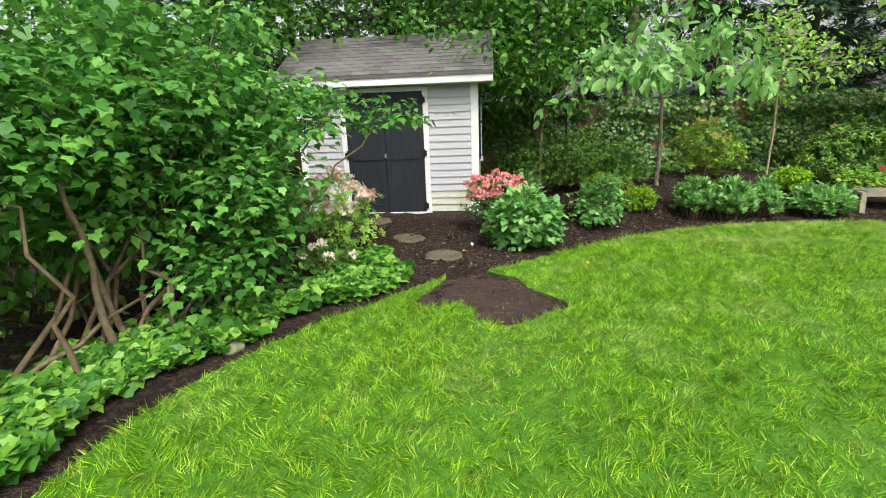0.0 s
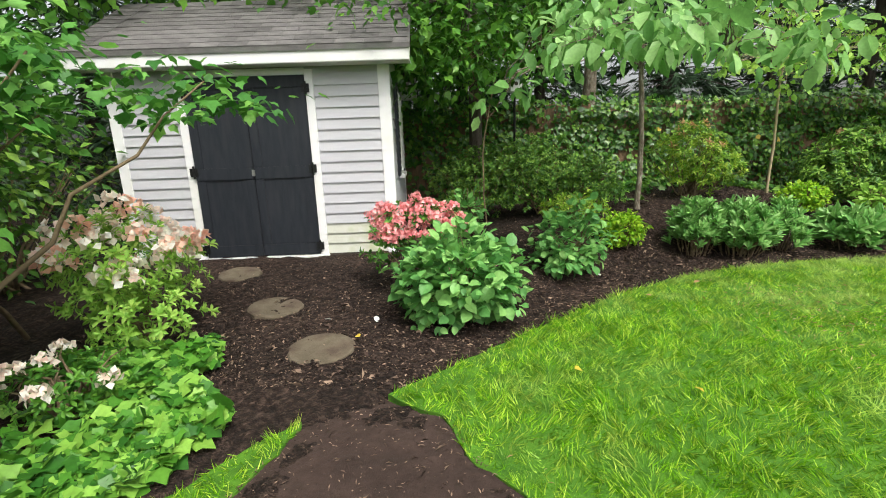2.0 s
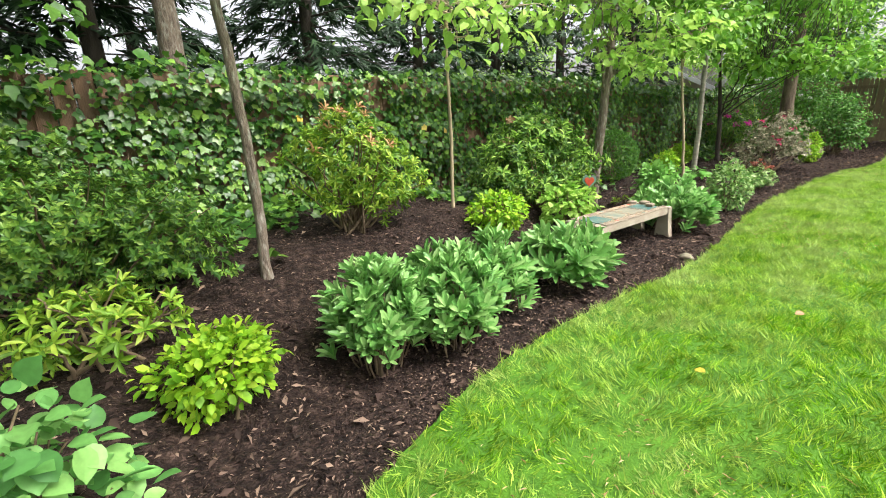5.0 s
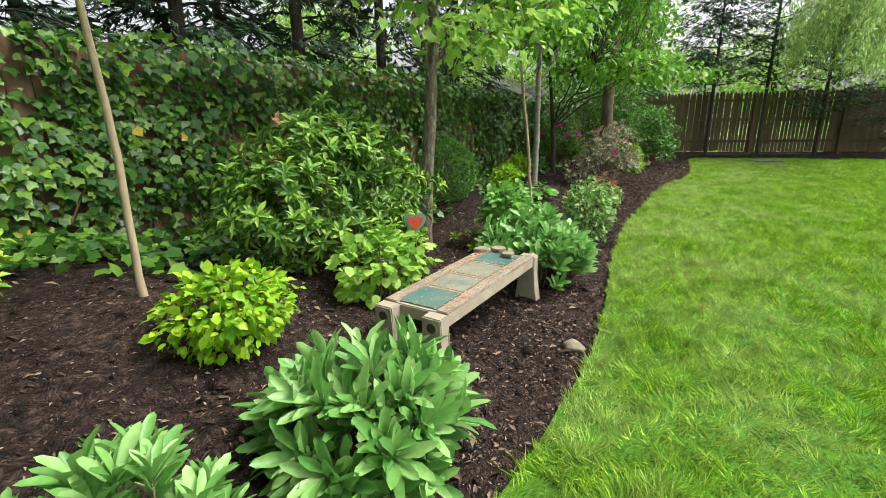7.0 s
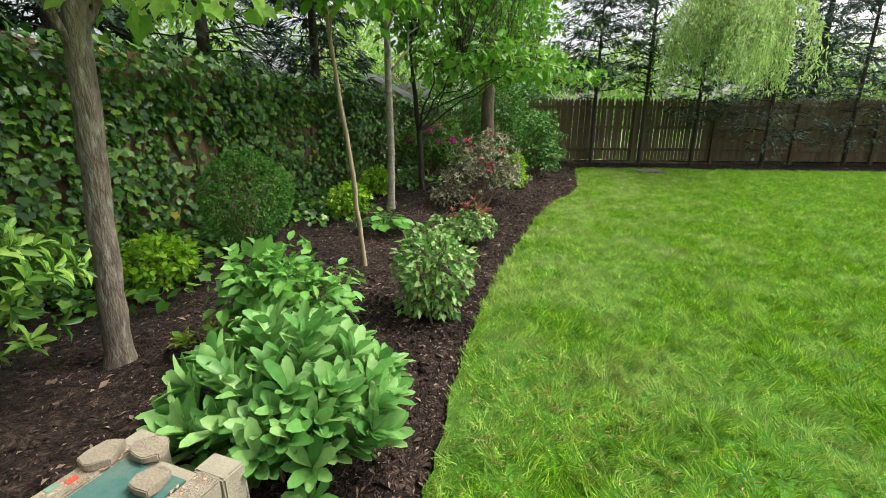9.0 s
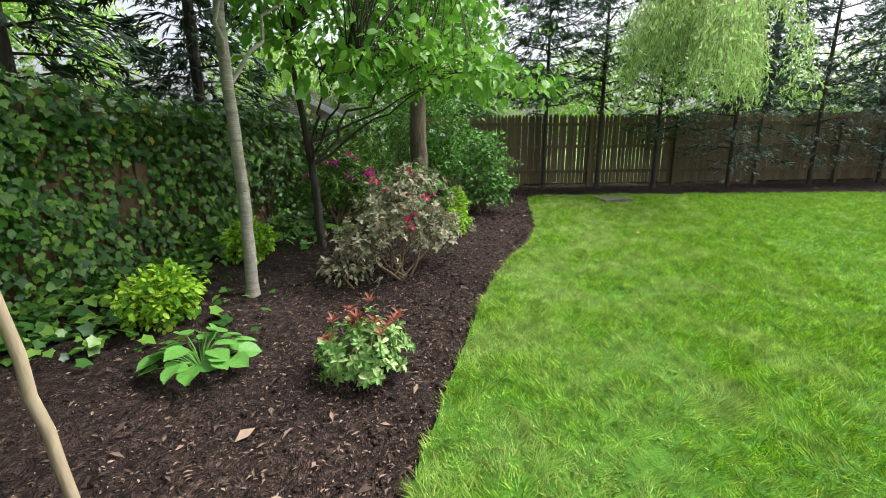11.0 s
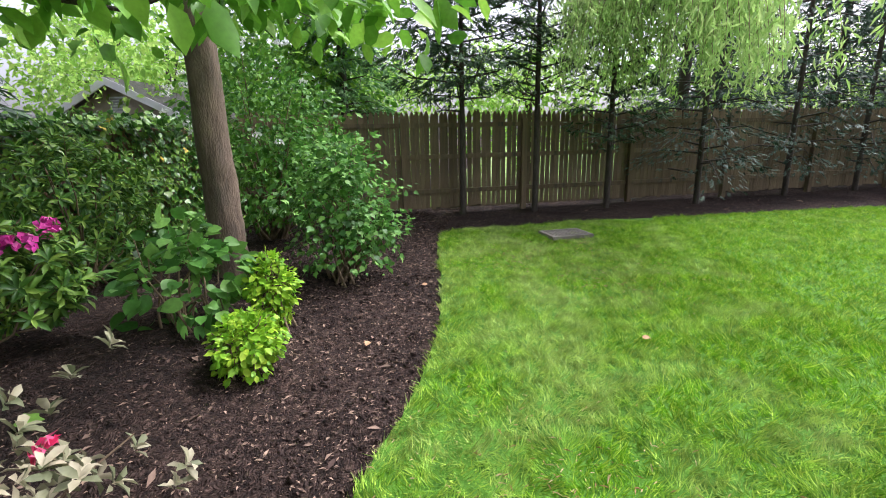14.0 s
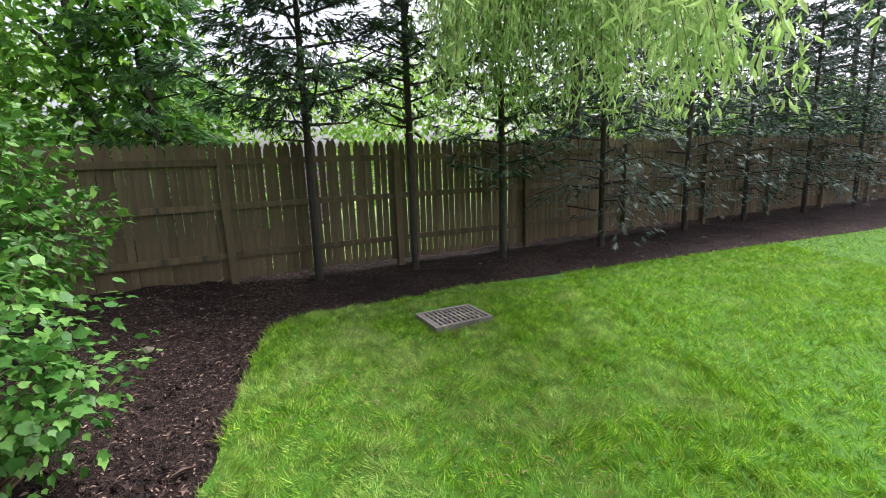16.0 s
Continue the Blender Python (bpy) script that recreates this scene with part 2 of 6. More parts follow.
M_STEM = surface("shrub_stems", (0.12, 0.085, 0.05), (0.22, 0.16, 0.1), 20, 0.9, 0.4)
M_STAKE = surface("tan_sapling_bark", (0.3, 0.24, 0.15), (0.42, 0.34, 0.22), 20, 0.85, 0.3, stretch=(1, 1, 0.3))
M_ROCK = surface("rock", (0.15, 0.14, 0.09), (0.25, 0.22, 0.16), 9, 0.9, 0.5, c=(0.12, 0.17, 0.06), stain=6)
M_GRATE = surface("drain_grate", (0.2, 0.18, 0.16), (0.32, 0.29, 0.25), 20, 0.8, 0.4, metal=0.2)
M_RED = surface("red_glass", (0.5, 0.06, 0.04), (0.62, 0.12, 0.07), 20, 0.35, 0.2)
M_TEAL = surface("teal_rim", (0.10, 0.22, 0.17), (0.2, 0.3, 0.22), 20, 0.4, 0.2)
M_TAN = surface("garage_siding", (0.42, 0.36, 0.27), (0.5, 0.43, 0.33), 6, 0.8, 0.1)
M_BIRDROOF = surface("blue_copper_roof", (0.13, 0.36, 0.42), (0.2, 0.45, 0.5), 10, 0.6, 0.1)
M_GLASS = bpy.data.materials.new("window_glass")
M_GLASS.use_nodes = True
M_GLASS.node_tree.nodes["Principled BSDF"].inputs["Base Color"].default_value = (0.02, 0.025, 0.03, 1)
M_GLASS.node_tree.nodes["Principled BSDF"].inputs["Roughness"].default_value = 0.06

L_LIGHT = leafy("light_green_leaves", (0.07, 0.21, 0.018), (0.14, 0.35, 0.03), (0.27, 0.50, 0.06), 0.5, 0.38)
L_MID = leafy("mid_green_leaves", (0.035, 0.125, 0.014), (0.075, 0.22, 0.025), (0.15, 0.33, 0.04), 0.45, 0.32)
L_VIB = leafy("fresh_viburnum_leaves", (0.04, 0.14, 0.022), (0.09, 0.25, 0.038), (0.2, 0.4, 0.08), 0.45, 0.34)
L_VIBL = leafy("arching_viburnum_leaves", (0.036, 0.145, 0.024), (0.085, 0.26, 0.04), (0.2, 0.43, 0.08), 0.45, 0.36)
L_HYD = leafy("hydrangea_leaves", (0.07, 0.22, 0.05), (0.14, 0.35, 0.085), (0.27, 0.5, 0.14), 0.5, 0.3)
L_HOSTA = leafy("bright_rounded_leaves", (0.11, 0.3, 0.05), (0.17, 0.4, 0.075), (0.25, 0.48, 0.11), 0.4, 0.3)
L_IVY = leafy("ivy_leaves", (0.02, 0.072, 0.012), (0.055, 0.16, 0.02), (0.2, 0.36, 0.05), 0.32, 0.2)
L_IVYG = leafy("ground_ivy_leaves", (0.024, 0.105, 0.013), (0.075, 0.235, 0.022), (0.26, 0.47, 0.075), 0.42, 0.28)
L_YEL = leafy("golden_leaves", (0.12, 0.31, 0.014), (0.25, 0.48, 0.02), (0.44, 0.62, 0.05), 0.5, 0.4)
L_YOL = leafy("olive_yellow_leaves", (0.09, 0.22, 0.02), (0.21, 0.39, 0.03), (0.42, 0.54, 0.07), 0.42, 0.32)
L_RHO = leafy("dark_rhododendron_leaves", (0.035, 0.105, 0.016), (0.09, 0.22, 0.028), (0.25, 0.4, 0.06), 0.4, 0.24)
L_SKIM = leafy("glossy_laurel_leaves", (0.1, 0.27, 0.06), (0.19, 0.41, 0.1), (0.34, 0.55, 0.19), 0.36, 0.32)
L_CON = leafy("conifer_sprays", (0.015, 0.038, 0.016), (0.03, 0.07, 0.028), (0.062, 0.12, 0.05), 0.6, 0.15)
L_MAG = leafy("magnolia_leaves", (0.1, 0.26, 0.06), (0.19, 0.4, 0.1), (0.34, 0.56, 0.2), 0.5, 0.4)
L_CON3 = leafy("blue_green_sprays", (0.022, 0.05, 0.03), (0.045, 0.09, 0.055), (0.085, 0.145, 0.09), 0.6, 0.25)
L_SOFT = leafy("soft_green_sprays", (0.06, 0.16, 0.05), (0.11, 0.25, 0.08), (0.2, 0.37, 0.13), 0.6, 0.35)
L_CON2 = leafy("hemlock_sprays", (0.022, 0.055, 0.02), (0.042, 0.095, 0.035), (0.08, 0.15, 0.055), 0.6, 0.25)
L_FAR = leafy("sunny_tree_leaves", (0.18, 0.38, 0.05), (0.31, 0.54, 0.09), (0.48, 0.68, 0.15), 0.5, 0.5)
L_WIL = leafy("willow_leaves", (0.26, 0.45, 0.11), (0.4, 0.6, 0.17), (0.58, 0.74, 0.28), 0.5, 0.45)
L_VAR = leafy("cream_edged_leaves", (0.11, 0.14, 0.065), (0.27, 0.26, 0.16), (0.48, 0.43, 0.3), 0.55, 0.25)
L_EUO = leafy("variegated_euonymus_leaves", (0.09, 0.23, 0.05), (0.19, 0.37, 0.08), (0.42, 0.54, 0.21), 0.4, 0.25)
L_REDTIP = leafy("red_new_leaves", (0.22, 0.05, 0.035), (0.33, 0.1, 0.065), (0.42, 0.18, 0.11), 0.5, 0.3)
L_ORANGE = leafy("orange_new_leaves", (0.36, 0.17, 0.07), (0.48, 0.27, 0.12), (0.55, 0.38, 0.18), 0.5, 0.3)
L_YLEAF = leafy("yellowed_leaves", (0.5, 0.36, 0.04), (0.6, 0.45, 0.06), (0.65, 0.5, 0.1), 0.5, 0.3)
F_PINK = leafy("coral_pink_petals", (0.75, 0.2, 0.22), (0.84, 0.33, 0.34), (0.88, 0.52, 0.5), 0.5, 0.3)
F_PEACH = leafy("peach_white_petals", (0.88, 0.64, 0.56), (0.9, 0.79, 0.7), (0.92, 0.9, 0.85), 0.5, 0.42)
F_APRI = leafy("apricot_petals", (0.85, 0.42, 0.32), (0.9, 0.56, 0.44), (0.92, 0.7, 0.58), 0.5, 0.42)
F_MAG = leafy("magenta_petals", (0.6, 0.03, 0.3), (0.7, 0.07, 0.4), (0.78, 0.18, 0.5), 0.5, 0.3)
F_ROSE = leafy("red_pink_petals", (0.7, 0.03, 0.12), (0.78, 0.06, 0.2), (0.8, 0.15, 0.3), 0.5, 0.3)
F_WHITE = leafy("white_petals", (0.7, 0.72, 0.66), (0.78, 0.78, 0.74), (0.82, 0.82, 0.8), 0.5, 0.3)
L_DEAD = leafy("dry_leaves", (0.3, 0.16, 0.07), (0.45, 0.28, 0.15), (0.6, 0.45, 0.3), 0.7, 0.15)


# ---- building helpers ----
def thing(name, label, category, at=(0, 0, 0), rz=0.0, group="", kind=""):
    ob = new(name)
    ob.matrix_basis = pose(*at, 0, 0, rz)
    return tagged(ob, label, category, group, kind)


def mesh_of(name, verts, faces, material, smooth=False):
    """A mesh from numpy vertices and a numpy array of triangles or quads."""
    verts, faces = np.asarray(verts, dtype=np.float32), np.asarray(faces, dtype=np.int32)
    me = bpy.data.meshes.new(name)
    k = faces.shape[1]
    me.vertices.add(len(verts))
    me.vertices.foreach_set("co", verts.ravel())
    me.loops.add(faces.size)
    me.loops.foreach_set("vertex_index", faces.ravel())
    me.polygons.add(len(faces))
    me.polygons.foreach_set("loop_start", np.arange(0, faces.size, k, dtype=np.int32))
    me.update(calc_edges=True)
    if smooth:
        me.polygons.foreach_set("use_smooth", np.ones(len(faces), dtype=bool))
    me.materials.append(material)
    return me


def np_part(name, verts, faces, material, parent=None, label="", smooth=False, kind=""):
    ob = new(name, mesh_of(name, verts, faces, material, smooth or kind == "stuff"))
    ob.parent = parent
    return tagged(ob, label, kind=kind)


def part(name, bm, material, parent=None, label="", smooth=False):
    """Links a bmesh as one mesh object under a thing or a part."""
    me = bpy.data.meshes.new(name)
    bmesh.ops.recalc_face_normals(bm, faces=bm.faces)
    bm.to_mesh(me)
    bm.free()
    if smooth:
        for f in me.polygons:
            f.use_smooth = True
    me.materials.append(material)
    ob = new(name, me)
    ob.parent = parent
    return tagged(ob, label)


def box(x0, x1, y0, y1, z0, z1, bevel=0.0, bm=None, seg=2):
    fresh = bm is None
    bm = bm or bmesh.new()
    m = Matrix.Translation(((x0 + x1) / 2, (y0 + y1) / 2, (z0 + z1) / 2)) @ Matrix.Diagonal((x1 - x0, y1 - y0, z1 - z0, 1))
    bmesh.ops.create_cube(bm, size=1, matrix=m)
    if bevel and fresh:
        bmesh.ops.bevel(bm, geom=bm.edges[:], offset=bevel, segments=seg, affect='EDGES')
    return bm


def prism(outline, y0, y1, bevel=0.0):
    """An outline in x and z, drawn out from y0 to y1."""
    bm = bmesh.new()
    a = [bm.verts.new((x, y0, z)) for x, z in outline]
    b = [bm.verts.new((x, y1, z)) for x, z in outline]
    bm.faces.new(a)
    bm.faces.new(b[::-1])
    for i in range(len(a)):
        j = (i + 1) % len(a)
        bm.faces.new((a[i], b[i], b[j], a[j]))
    if bevel:
        bmesh.ops.bevel(bm, geom=bm.edges[:], offset=bevel, segments=2, affect='EDGES')
    return bm


def tubes(lines, sides=7):
    """Tapered round limbs: each line is points (x, y, z) and radii. Gives vertices and quads."""
    vs, fs, base = [], [], 0
    for pts, rad in lines:
        p = np.asarray(pts, dtype=float)
        for i in range(len(p)):
            d = p[min(i + 1, len(p) - 1)] - p[max(i - 1, 0)]
            d /= np.linalg.norm(d) + 1e-9
            u = np.cross(d, (0.31, 0.95, 0.05))
            u /= np.linalg.norm(u) + 1e-9
            w = np.cross(d, u)
            for k in range(sides):
                a = 2 * math.pi * k / sides
                vs.append(p[i] + rad[i] * (math.cos(a) * u + math.sin(a) * w))
        for i in range(len(p) - 1):
            for k in range(sides):
                k2 = (k + 1) % sides
                fs.append((base + i * sides + k, base + i * sides + k2, base + (i + 1) * sides + k2, base + (i + 1) * sides + k))
        base += len(p) * sides
    return np.array(vs), np.array(fs)


def bent(a, b, n=6, wob=0.05, sag=0.0, seed=0):
    """A wandering line from a to b."""
    r = np.random.default_rng(seed)
    a, b = np.asarray(a, float), np.asarray(b, float)
    t = np.linspace(0, 1, n)[:, None]
    p = a + (b - a) * t
    off = r.normal(0, wob, (n, 3)) * np.sin(math.pi * t)
    p = p + off
    p[:, 2] += -sag * (t[:, 0] ** 2) + sag * t[:, 0] * 1.5
    return p


LEAF = {
    "simple": ([(0, 0, 0), (.5, .45, .1), (0, 1, -.08), (-.5, .45, .1)], [(0, 1, 2), (0, 2, 3)]),
    "ovate": ([(0, 0, 0), (.45, .24, .07), (.48, .64, .05), (0, 1, -.14), (-.48, .64, .05), (-.45, .24, .07), (0, .45, -.02)],
              [(6, 0, 1), (6, 1, 2), (6, 2, 3), (6, 3, 4), (6, 4, 5), (6, 5, 0)]),
    "lobed": ([(0, .05, 0), (.42, -.06, .02), (.43, .2, .04), (.58, .46, .0), (.36, .6, .05), (0, 1, -.1), (-.36, .6, .05), (-.58, .46, .0), (-.43, .2, .04),
               (-.42, -.06, .02), (0, .35, -.03)], [(10, i, i + 1) for i in range(9)] + [(10, 9, 0)]),
    "long": ([(0, 0, 0), (.4, .3, .1), (.5, .7, .07), (0, 1, -.16), (-.5, .7, .07), (-.4, .3, .1), (0, .33, .0), (0, .66, -.04)],
             [(0, 1, 6), (0, 6, 5), (6, 1, 2), (6, 2, 7), (6, 7, 4), (6, 4, 5), (7, 2, 3), (7, 3, 4)]),
    "paddle": ([(0, 0, 0), (.28, .3, .08), (.5, .66, .07), (.32, .91, -.03), (0, 1, -.08), (-.32, .91, -.03), (-.5, .66, .07), (-.28, .3, .08), (0, .33, 0), (0, .7, -.02)],
               [(0, 1, 8), (0, 8, 7), (8, 1, 2), (8, 2, 9), (8, 9, 6), (8, 6, 7), (9, 2, 3), (9, 3, 4), (9, 4, 5), (9, 5, 6)]),
    "round": ([(0, 0, 0), (.3, .05, .05), (.47, .27, .08), (.49, .48, .06), (.37, .72, .03), (.16, .88, -.04), (0, 1, -.12), (-.16, .88, -.04), (-.37, .72, .03), (-.49, .48, .06), (-.47, .27, .08),
               (-.3, .05, .05), (0, .45, -.03)], [(12, i, i + 1) for i in range(11)] + [(12, 11, 0)]),
    "three_lobed": ([(0, .02, 0), (.4, .07, .06), (.58, .47, -.01), (.3, .59, .03), (0, 1, -.14), (-.3, .59, .03), (-.58, .47, -.01), (-.4, .07, .06), (0, .4, -.03)],
                    [(8, i, i + 1) for i in range(7)] + [(8, 7, 0)]),
    "spray": ([(-.11, 0, 0), (.11, 0, 0), (0, 1, -.1), (0, .0, 0), (0, .3, 0), (.5, .62, -.06), (-.5, .62, -.06), (0, .3, 0), (0, .58, 0), (.36, .88, -.1), (-.36, .88, -.1)],
              [(0, 1, 2), (3, 4, 5), (3, 6, 4), (7, 8, 9), (7, 10, 8)]),
    "blade": ([(-.5, 0, 0), (.5, 0, 0), (0, 1, 0)], [(0, 1, 2)]),
}


def unit(v):
    return v / (np.linalg.norm(v, axis=-1, keepdims=True) + 1e-9)


def leaves(P, D, N, L, W, shape):
    """Leaf blades at P that run along D, face N, with length L and width W. Gives vertices and triangles."""
    tv, tf = LEAF[shape]
    tv, tf = np.array(tv, float), np.array(tf)
    n = len(P)
    D = unit(D)
    S = unit(np.cross(D, N))
    N = np.cross(S, D)
    L = np.broadcast_to(np.asarray(L, float), (n,))[:, None, None]
    W = np.broadcast_to(np.asarray(W, float), (n,))[:, None, None]
    v = P[:, None] + S[:, None] * (tv[None, :, :1] * W) + D[:, None] * (tv[None, :, 1:2] * L) + N[:, None] * (tv[None, :, 2:3] * L)
    f = tf[None] + (np.arange(n) * len(tv))[:, None, None]
    return v.reshape(-1, 3), f.reshape(-1, 3)


def sphere_dirs(n, r):
    return unit(r.normal(size=(n, 3)))


def crown_points(blobs, n, r, shell=0.55, rough=0.35):
    """Points in the outer part of ellipsoids (centre, radii), with an uneven outline. Gives points and outward ways."""
    vol = np.array([b[1][0] * b[1][1] * b[1][2] for b in blobs]) ** 0.75
    pick = r.choice(len(blobs), n, p=vol / vol.sum())
    c = np.array([b[0] for b in blobs], float)[pick]
    s = np.array([b[1] for b in blobs], float)[pick]
    d = sphere_dirs(n, r)
    k = shell + (1 - shell) * r.random(n) ** 0.6
    ph = pick * 1.7
    k = k * (1 + rough * 0.5 * (np.sin(d[:, 0] * 5 + ph) * np.cos(d[:, 1] * 6 + ph) + np.sin(d[:, 2] * 7 + 2 * ph) * 0.6))
    return c + d * s * k[:, None], d


def scatter_leaves(blobs, n, size, wide, shape, seed, shell=0.55, droop=0.3, up=0.7, rough=0.35, spread=0.25):
    r = np.random.default_rng(seed)
    P, d = crown_points(blobs, n, r, shell, rough)
    D = unit(d + r.normal(0, 0.6, (n, 3)) + np.array([0, 0, -droop]))
    N = unit(d * 0.5 + r.normal(0, 0.45, (n, 3)) + np.array([0, 0, up]))
    L = size * (1 + r.normal(0, spread, n)).clip(0.5, 1.6)
    return leaves(P, D, N, L, L * wide, shape)


def clump_leaves(blobs, clumps, per, rad, size, wide, shape, seed, shell=0.35, droop=0.4, up=0.7, rough=0.35, flat=0.55):
    """Leaves in clumps on twig ends, with gaps between the clumps."""
    r = np.random.default_rng(seed)
    C, d = crown_points(blobs, clumps, r, shell, rough)
    P = np.repeat(C, per, 0) + r.normal(0, 1, (clumps * per, 3)) * np.array([rad, rad, rad * flat])
    o = unit(P - np.repeat(C, per, 0))
    n = len(P)
    D = unit(o + r.normal(0, 0.5, (n, 3)) + np.array([0, 0, -droop]))
    N = unit(r.normal(0, 0.4, (n, 3)) + np.array([0, 0, up]) + 0.3 * o)
    L = size * (1 + r.normal(0, 0.25, n)).clip(0.5, 1.6)
    return leaves(P, D, N, L, L * wide, shape), C


def rosettes(T, A, per, size, wide, seed, lift=0.5, shape="long"):
    """Whorls of leaves round shoot tips T that grow along A."""
    r = np.random.default_rng(seed)
    n = len(T)
    A = unit(A)
    u = unit(np.cross(A, np.array([0.2, 0.3, 0.9])[None] + r.normal(0, .2, (n, 3))))
    w = np.cross(A, u)
    ang = np.arange(per) * 2.4 + r.random((n, 1)) * 6.28
    rad = u[:, None] * np.cos(ang)[..., None] + w[:, None] * np.sin(ang)[..., None]
    lf = (lift + (np.arange(per) / per * 0.9 - 0.3))[None, :, None] + r.normal(0, 0.12, (n, per, 1))
    D = unit(rad + A[:, None] * lf)
    N = unit(A[:, None] - D * (A[:, None] * D).sum(-1, keepdims=True) + r.normal(0, .15, (n, per, 3)))
    L = size * (0.8 + 0.4 * r.random((n, per)))
    P = np.repeat(T[:, None], per, 1) - A[:, None] * (np.arange(per)[::-1] / per * size * 0.35)[None, :, None]
    L = L.ravel()
    return leaves(P.reshape(-1, 3), D.reshape(-1, 3), N.reshape(-1, 3), L, L * wide, shape)


def joined(*sets):
    vs, fs, b = [], [], 0
    for v, f in sets:
        vs.append(v)
        fs.append(f + b)
        b += len(v)
    return np.concatenate(vs), np.concatenate(fs)


def stems_to(targets, base, seed, r0=0.012, r1=0.003, spread=0.08, wob=0.03):
    r = np.random.default_rng(seed)
    lines = []
    for i, t in enumerate(targets):
        a = np.array(base) + np.append(r.normal(0, spread, 2), 0)
        lines.append((bent(a, t, 6, wob, 0.1, seed + i), np.linspace(r0, r1, 6)))
    return lines


# ---- the lie of the land ----
EDGE = [(0.85, 4.28), (1.3, 4.7), (1.74, 5.1), (2.38, 5.67), (2.93, 6.08), (3.55, 6.42), (4.35, 6.7), (5.3, 6.83), (6.7, 6.88), (7.5, 7.0), (8.05, 7.12),
        (9.3, 7.4), (10.7, 7.6), (12.3, 7.72), (13.6, 7.8), (14.5, 7.74), (15.3, 7.65), (16.2, 7.64), (17.4, 7.8), (18.4, 7.97), (19.6, 8.13)]
EX, EY = np.array([e[0] for e in EDGE]), np.array([e[1] for e in EDGE])
RISE_X = [-6, 0.5, 2.0, 3.4, 5.5, 6.5, 8.0, 12.0, 17.0, 21.0, 40.0]
RISE_H = [0.15, 0.16, 0.3, 0.5, 0.52, 0.32, 0.11, 0.15, 0.2, 0.14, 0.1]


def ground_z(x, y):
    x, y = np.asarray(x, float), np.asarray(y, float)
    d = y - np.interp(x, EX, EY)
    s = np.clip((d - 0.3) / 1.6, 0, 1)
    wide = np.where(x < 1.2, np.clip((d - 0.5) / 2.2, 0, 1), s)
    k = wide * wide * (3 - 2 * wide)
    return np.interp(x, RISE_X, RISE_H) * k


def gz(x, y):
    return float(ground_z(x, y))


def smooth_line(pts, per=8):
    """A rounded line through points (Catmull-Rom)."""
    p = [np.array(q, float) for q in pts]
    p = [2 * p[0] - p[1]] + p + [2 * p[-1] - p[-2]]
    out = []
    for i in range(1, len(p) - 2):
        for k in range(per):
            t = k / per
            out.append(0.5 * (2 * p[i] + (p[i + 1] - p[i - 1]) * t + (2 * p[i - 1] - 5 * p[i] + 4 * p[i + 1] - p[i + 2]) * t * t
                              + (3 * p[i] - p[i - 1] - 3 * p[i + 1] + p[i + 2]) * t ** 3))
    out.append(p[-2])
    return np.array(out)


LEFT = [(-0.6, -14.0), (-0.8, -4.0), (-0.98, 0.0), (-0.98, 1.3), (-0.86, 1.9), (-0.52, 2.66), (-0.25, 3.04), (-0.02, 3.42), (0.2, 3.76), (0.37, 3.94)]
PATCH = [(0.39, 3.9), (0.29, 3.54), (0.2, 3.3), (0.3, 3.13), (0.43, 3.17), (0.59, 3.24), (0.73, 3.15), (0.79, 2.91), (0.9, 2.88), (1.0, 2.83), (1.14, 2.84), (1.35, 3.05), (1.58, 3.25), (1.44, 3.47), (1.22, 3.7), (1.12, 3.98),
         (0.93, 4.1), (0.78, 4.2)]
FAR = [(19.75, 8.1), (20.1, 7.85), (20.45, 6.85), (20.9, 5.9), (21.35, 4.2), (21.95, 2.2), (23.3, -2.4), (25.0, -7.5), (27.0, -13.0)]
outline = np.concatenate([smooth_line(LEFT, 8), smooth_line(PATCH, 8), smooth_line(EDGE, 10), smooth_line(FAR, 8), np.array([(27.0, -14.0)])])
outline += np.array([(noise.noise((x * 9, y * 9, 1)), noise.noise((x * 9, y * 9, 8))) for x, y in outline]) * 0.03


def inside(x, y, poly):
    """Whether points lie in a polygon."""
    x, y = np.asarray(x), np.asarray(y)
    hit = np.zeros(x.shape, bool)
    j = len(poly) - 1
    for i in range(len(poly)):
        (xi, yi), (xj, yj) = poly[i], poly[j]
        if yi != yj:
            hit ^= ((yi > y) != (yj > y)) & (x < (xj - xi) * (y - yi) / (yj - yi) + xi)
        j = i
    return hit


# ground: one sheet of mulch and soil to the horizon, finer and lumpier near the beds
gx = np.concatenate([[-400, -150, -60, -25, -12], np.arange(-7, 28, 0.1), [29, 31, 35, 45, 80, 170, 400]])
gy = np.concatenate([[-400, -150, -60, -30, -16, -10, -6], np.arange(-3, 2.4, 0.2), np.arange(2.4, 12.4, 0.1), [12.8, 14, 18, 25, 45, 80, 170, 400]])
X, Y = np.meshgrid(gx, gy)
in_lawn = inside(X, Y, outline)
Z = ground_z(X, Y)
lump = np.array([noise.noise((a * 2.1, b * 2.1, 0)) * 0.03 + noise.noise((a * 6, b * 6, 3)) * 0.03 for a, b in zip(X.ravel(), Y.ravel())]).reshape(X.shape)
Z = np.where(in_lawn, -0.05, Z + lump - 0.005)
idx = np.arange(X.size).reshape(X.shape)
quads = np.stack([idx[:-1, :-1], idx[:-1, 1:], idx[1:, 1:], idx[1:, :-1]], -1).reshape(-1, 4)
ground = np_part("ground", np.stack([X, Y, Z], -1).reshape(-1, 3), quads, M_SOIL, smooth=True)
tagged(ground, "dark brown bark mulch and soil of the garden beds", "ground", kind="structure")

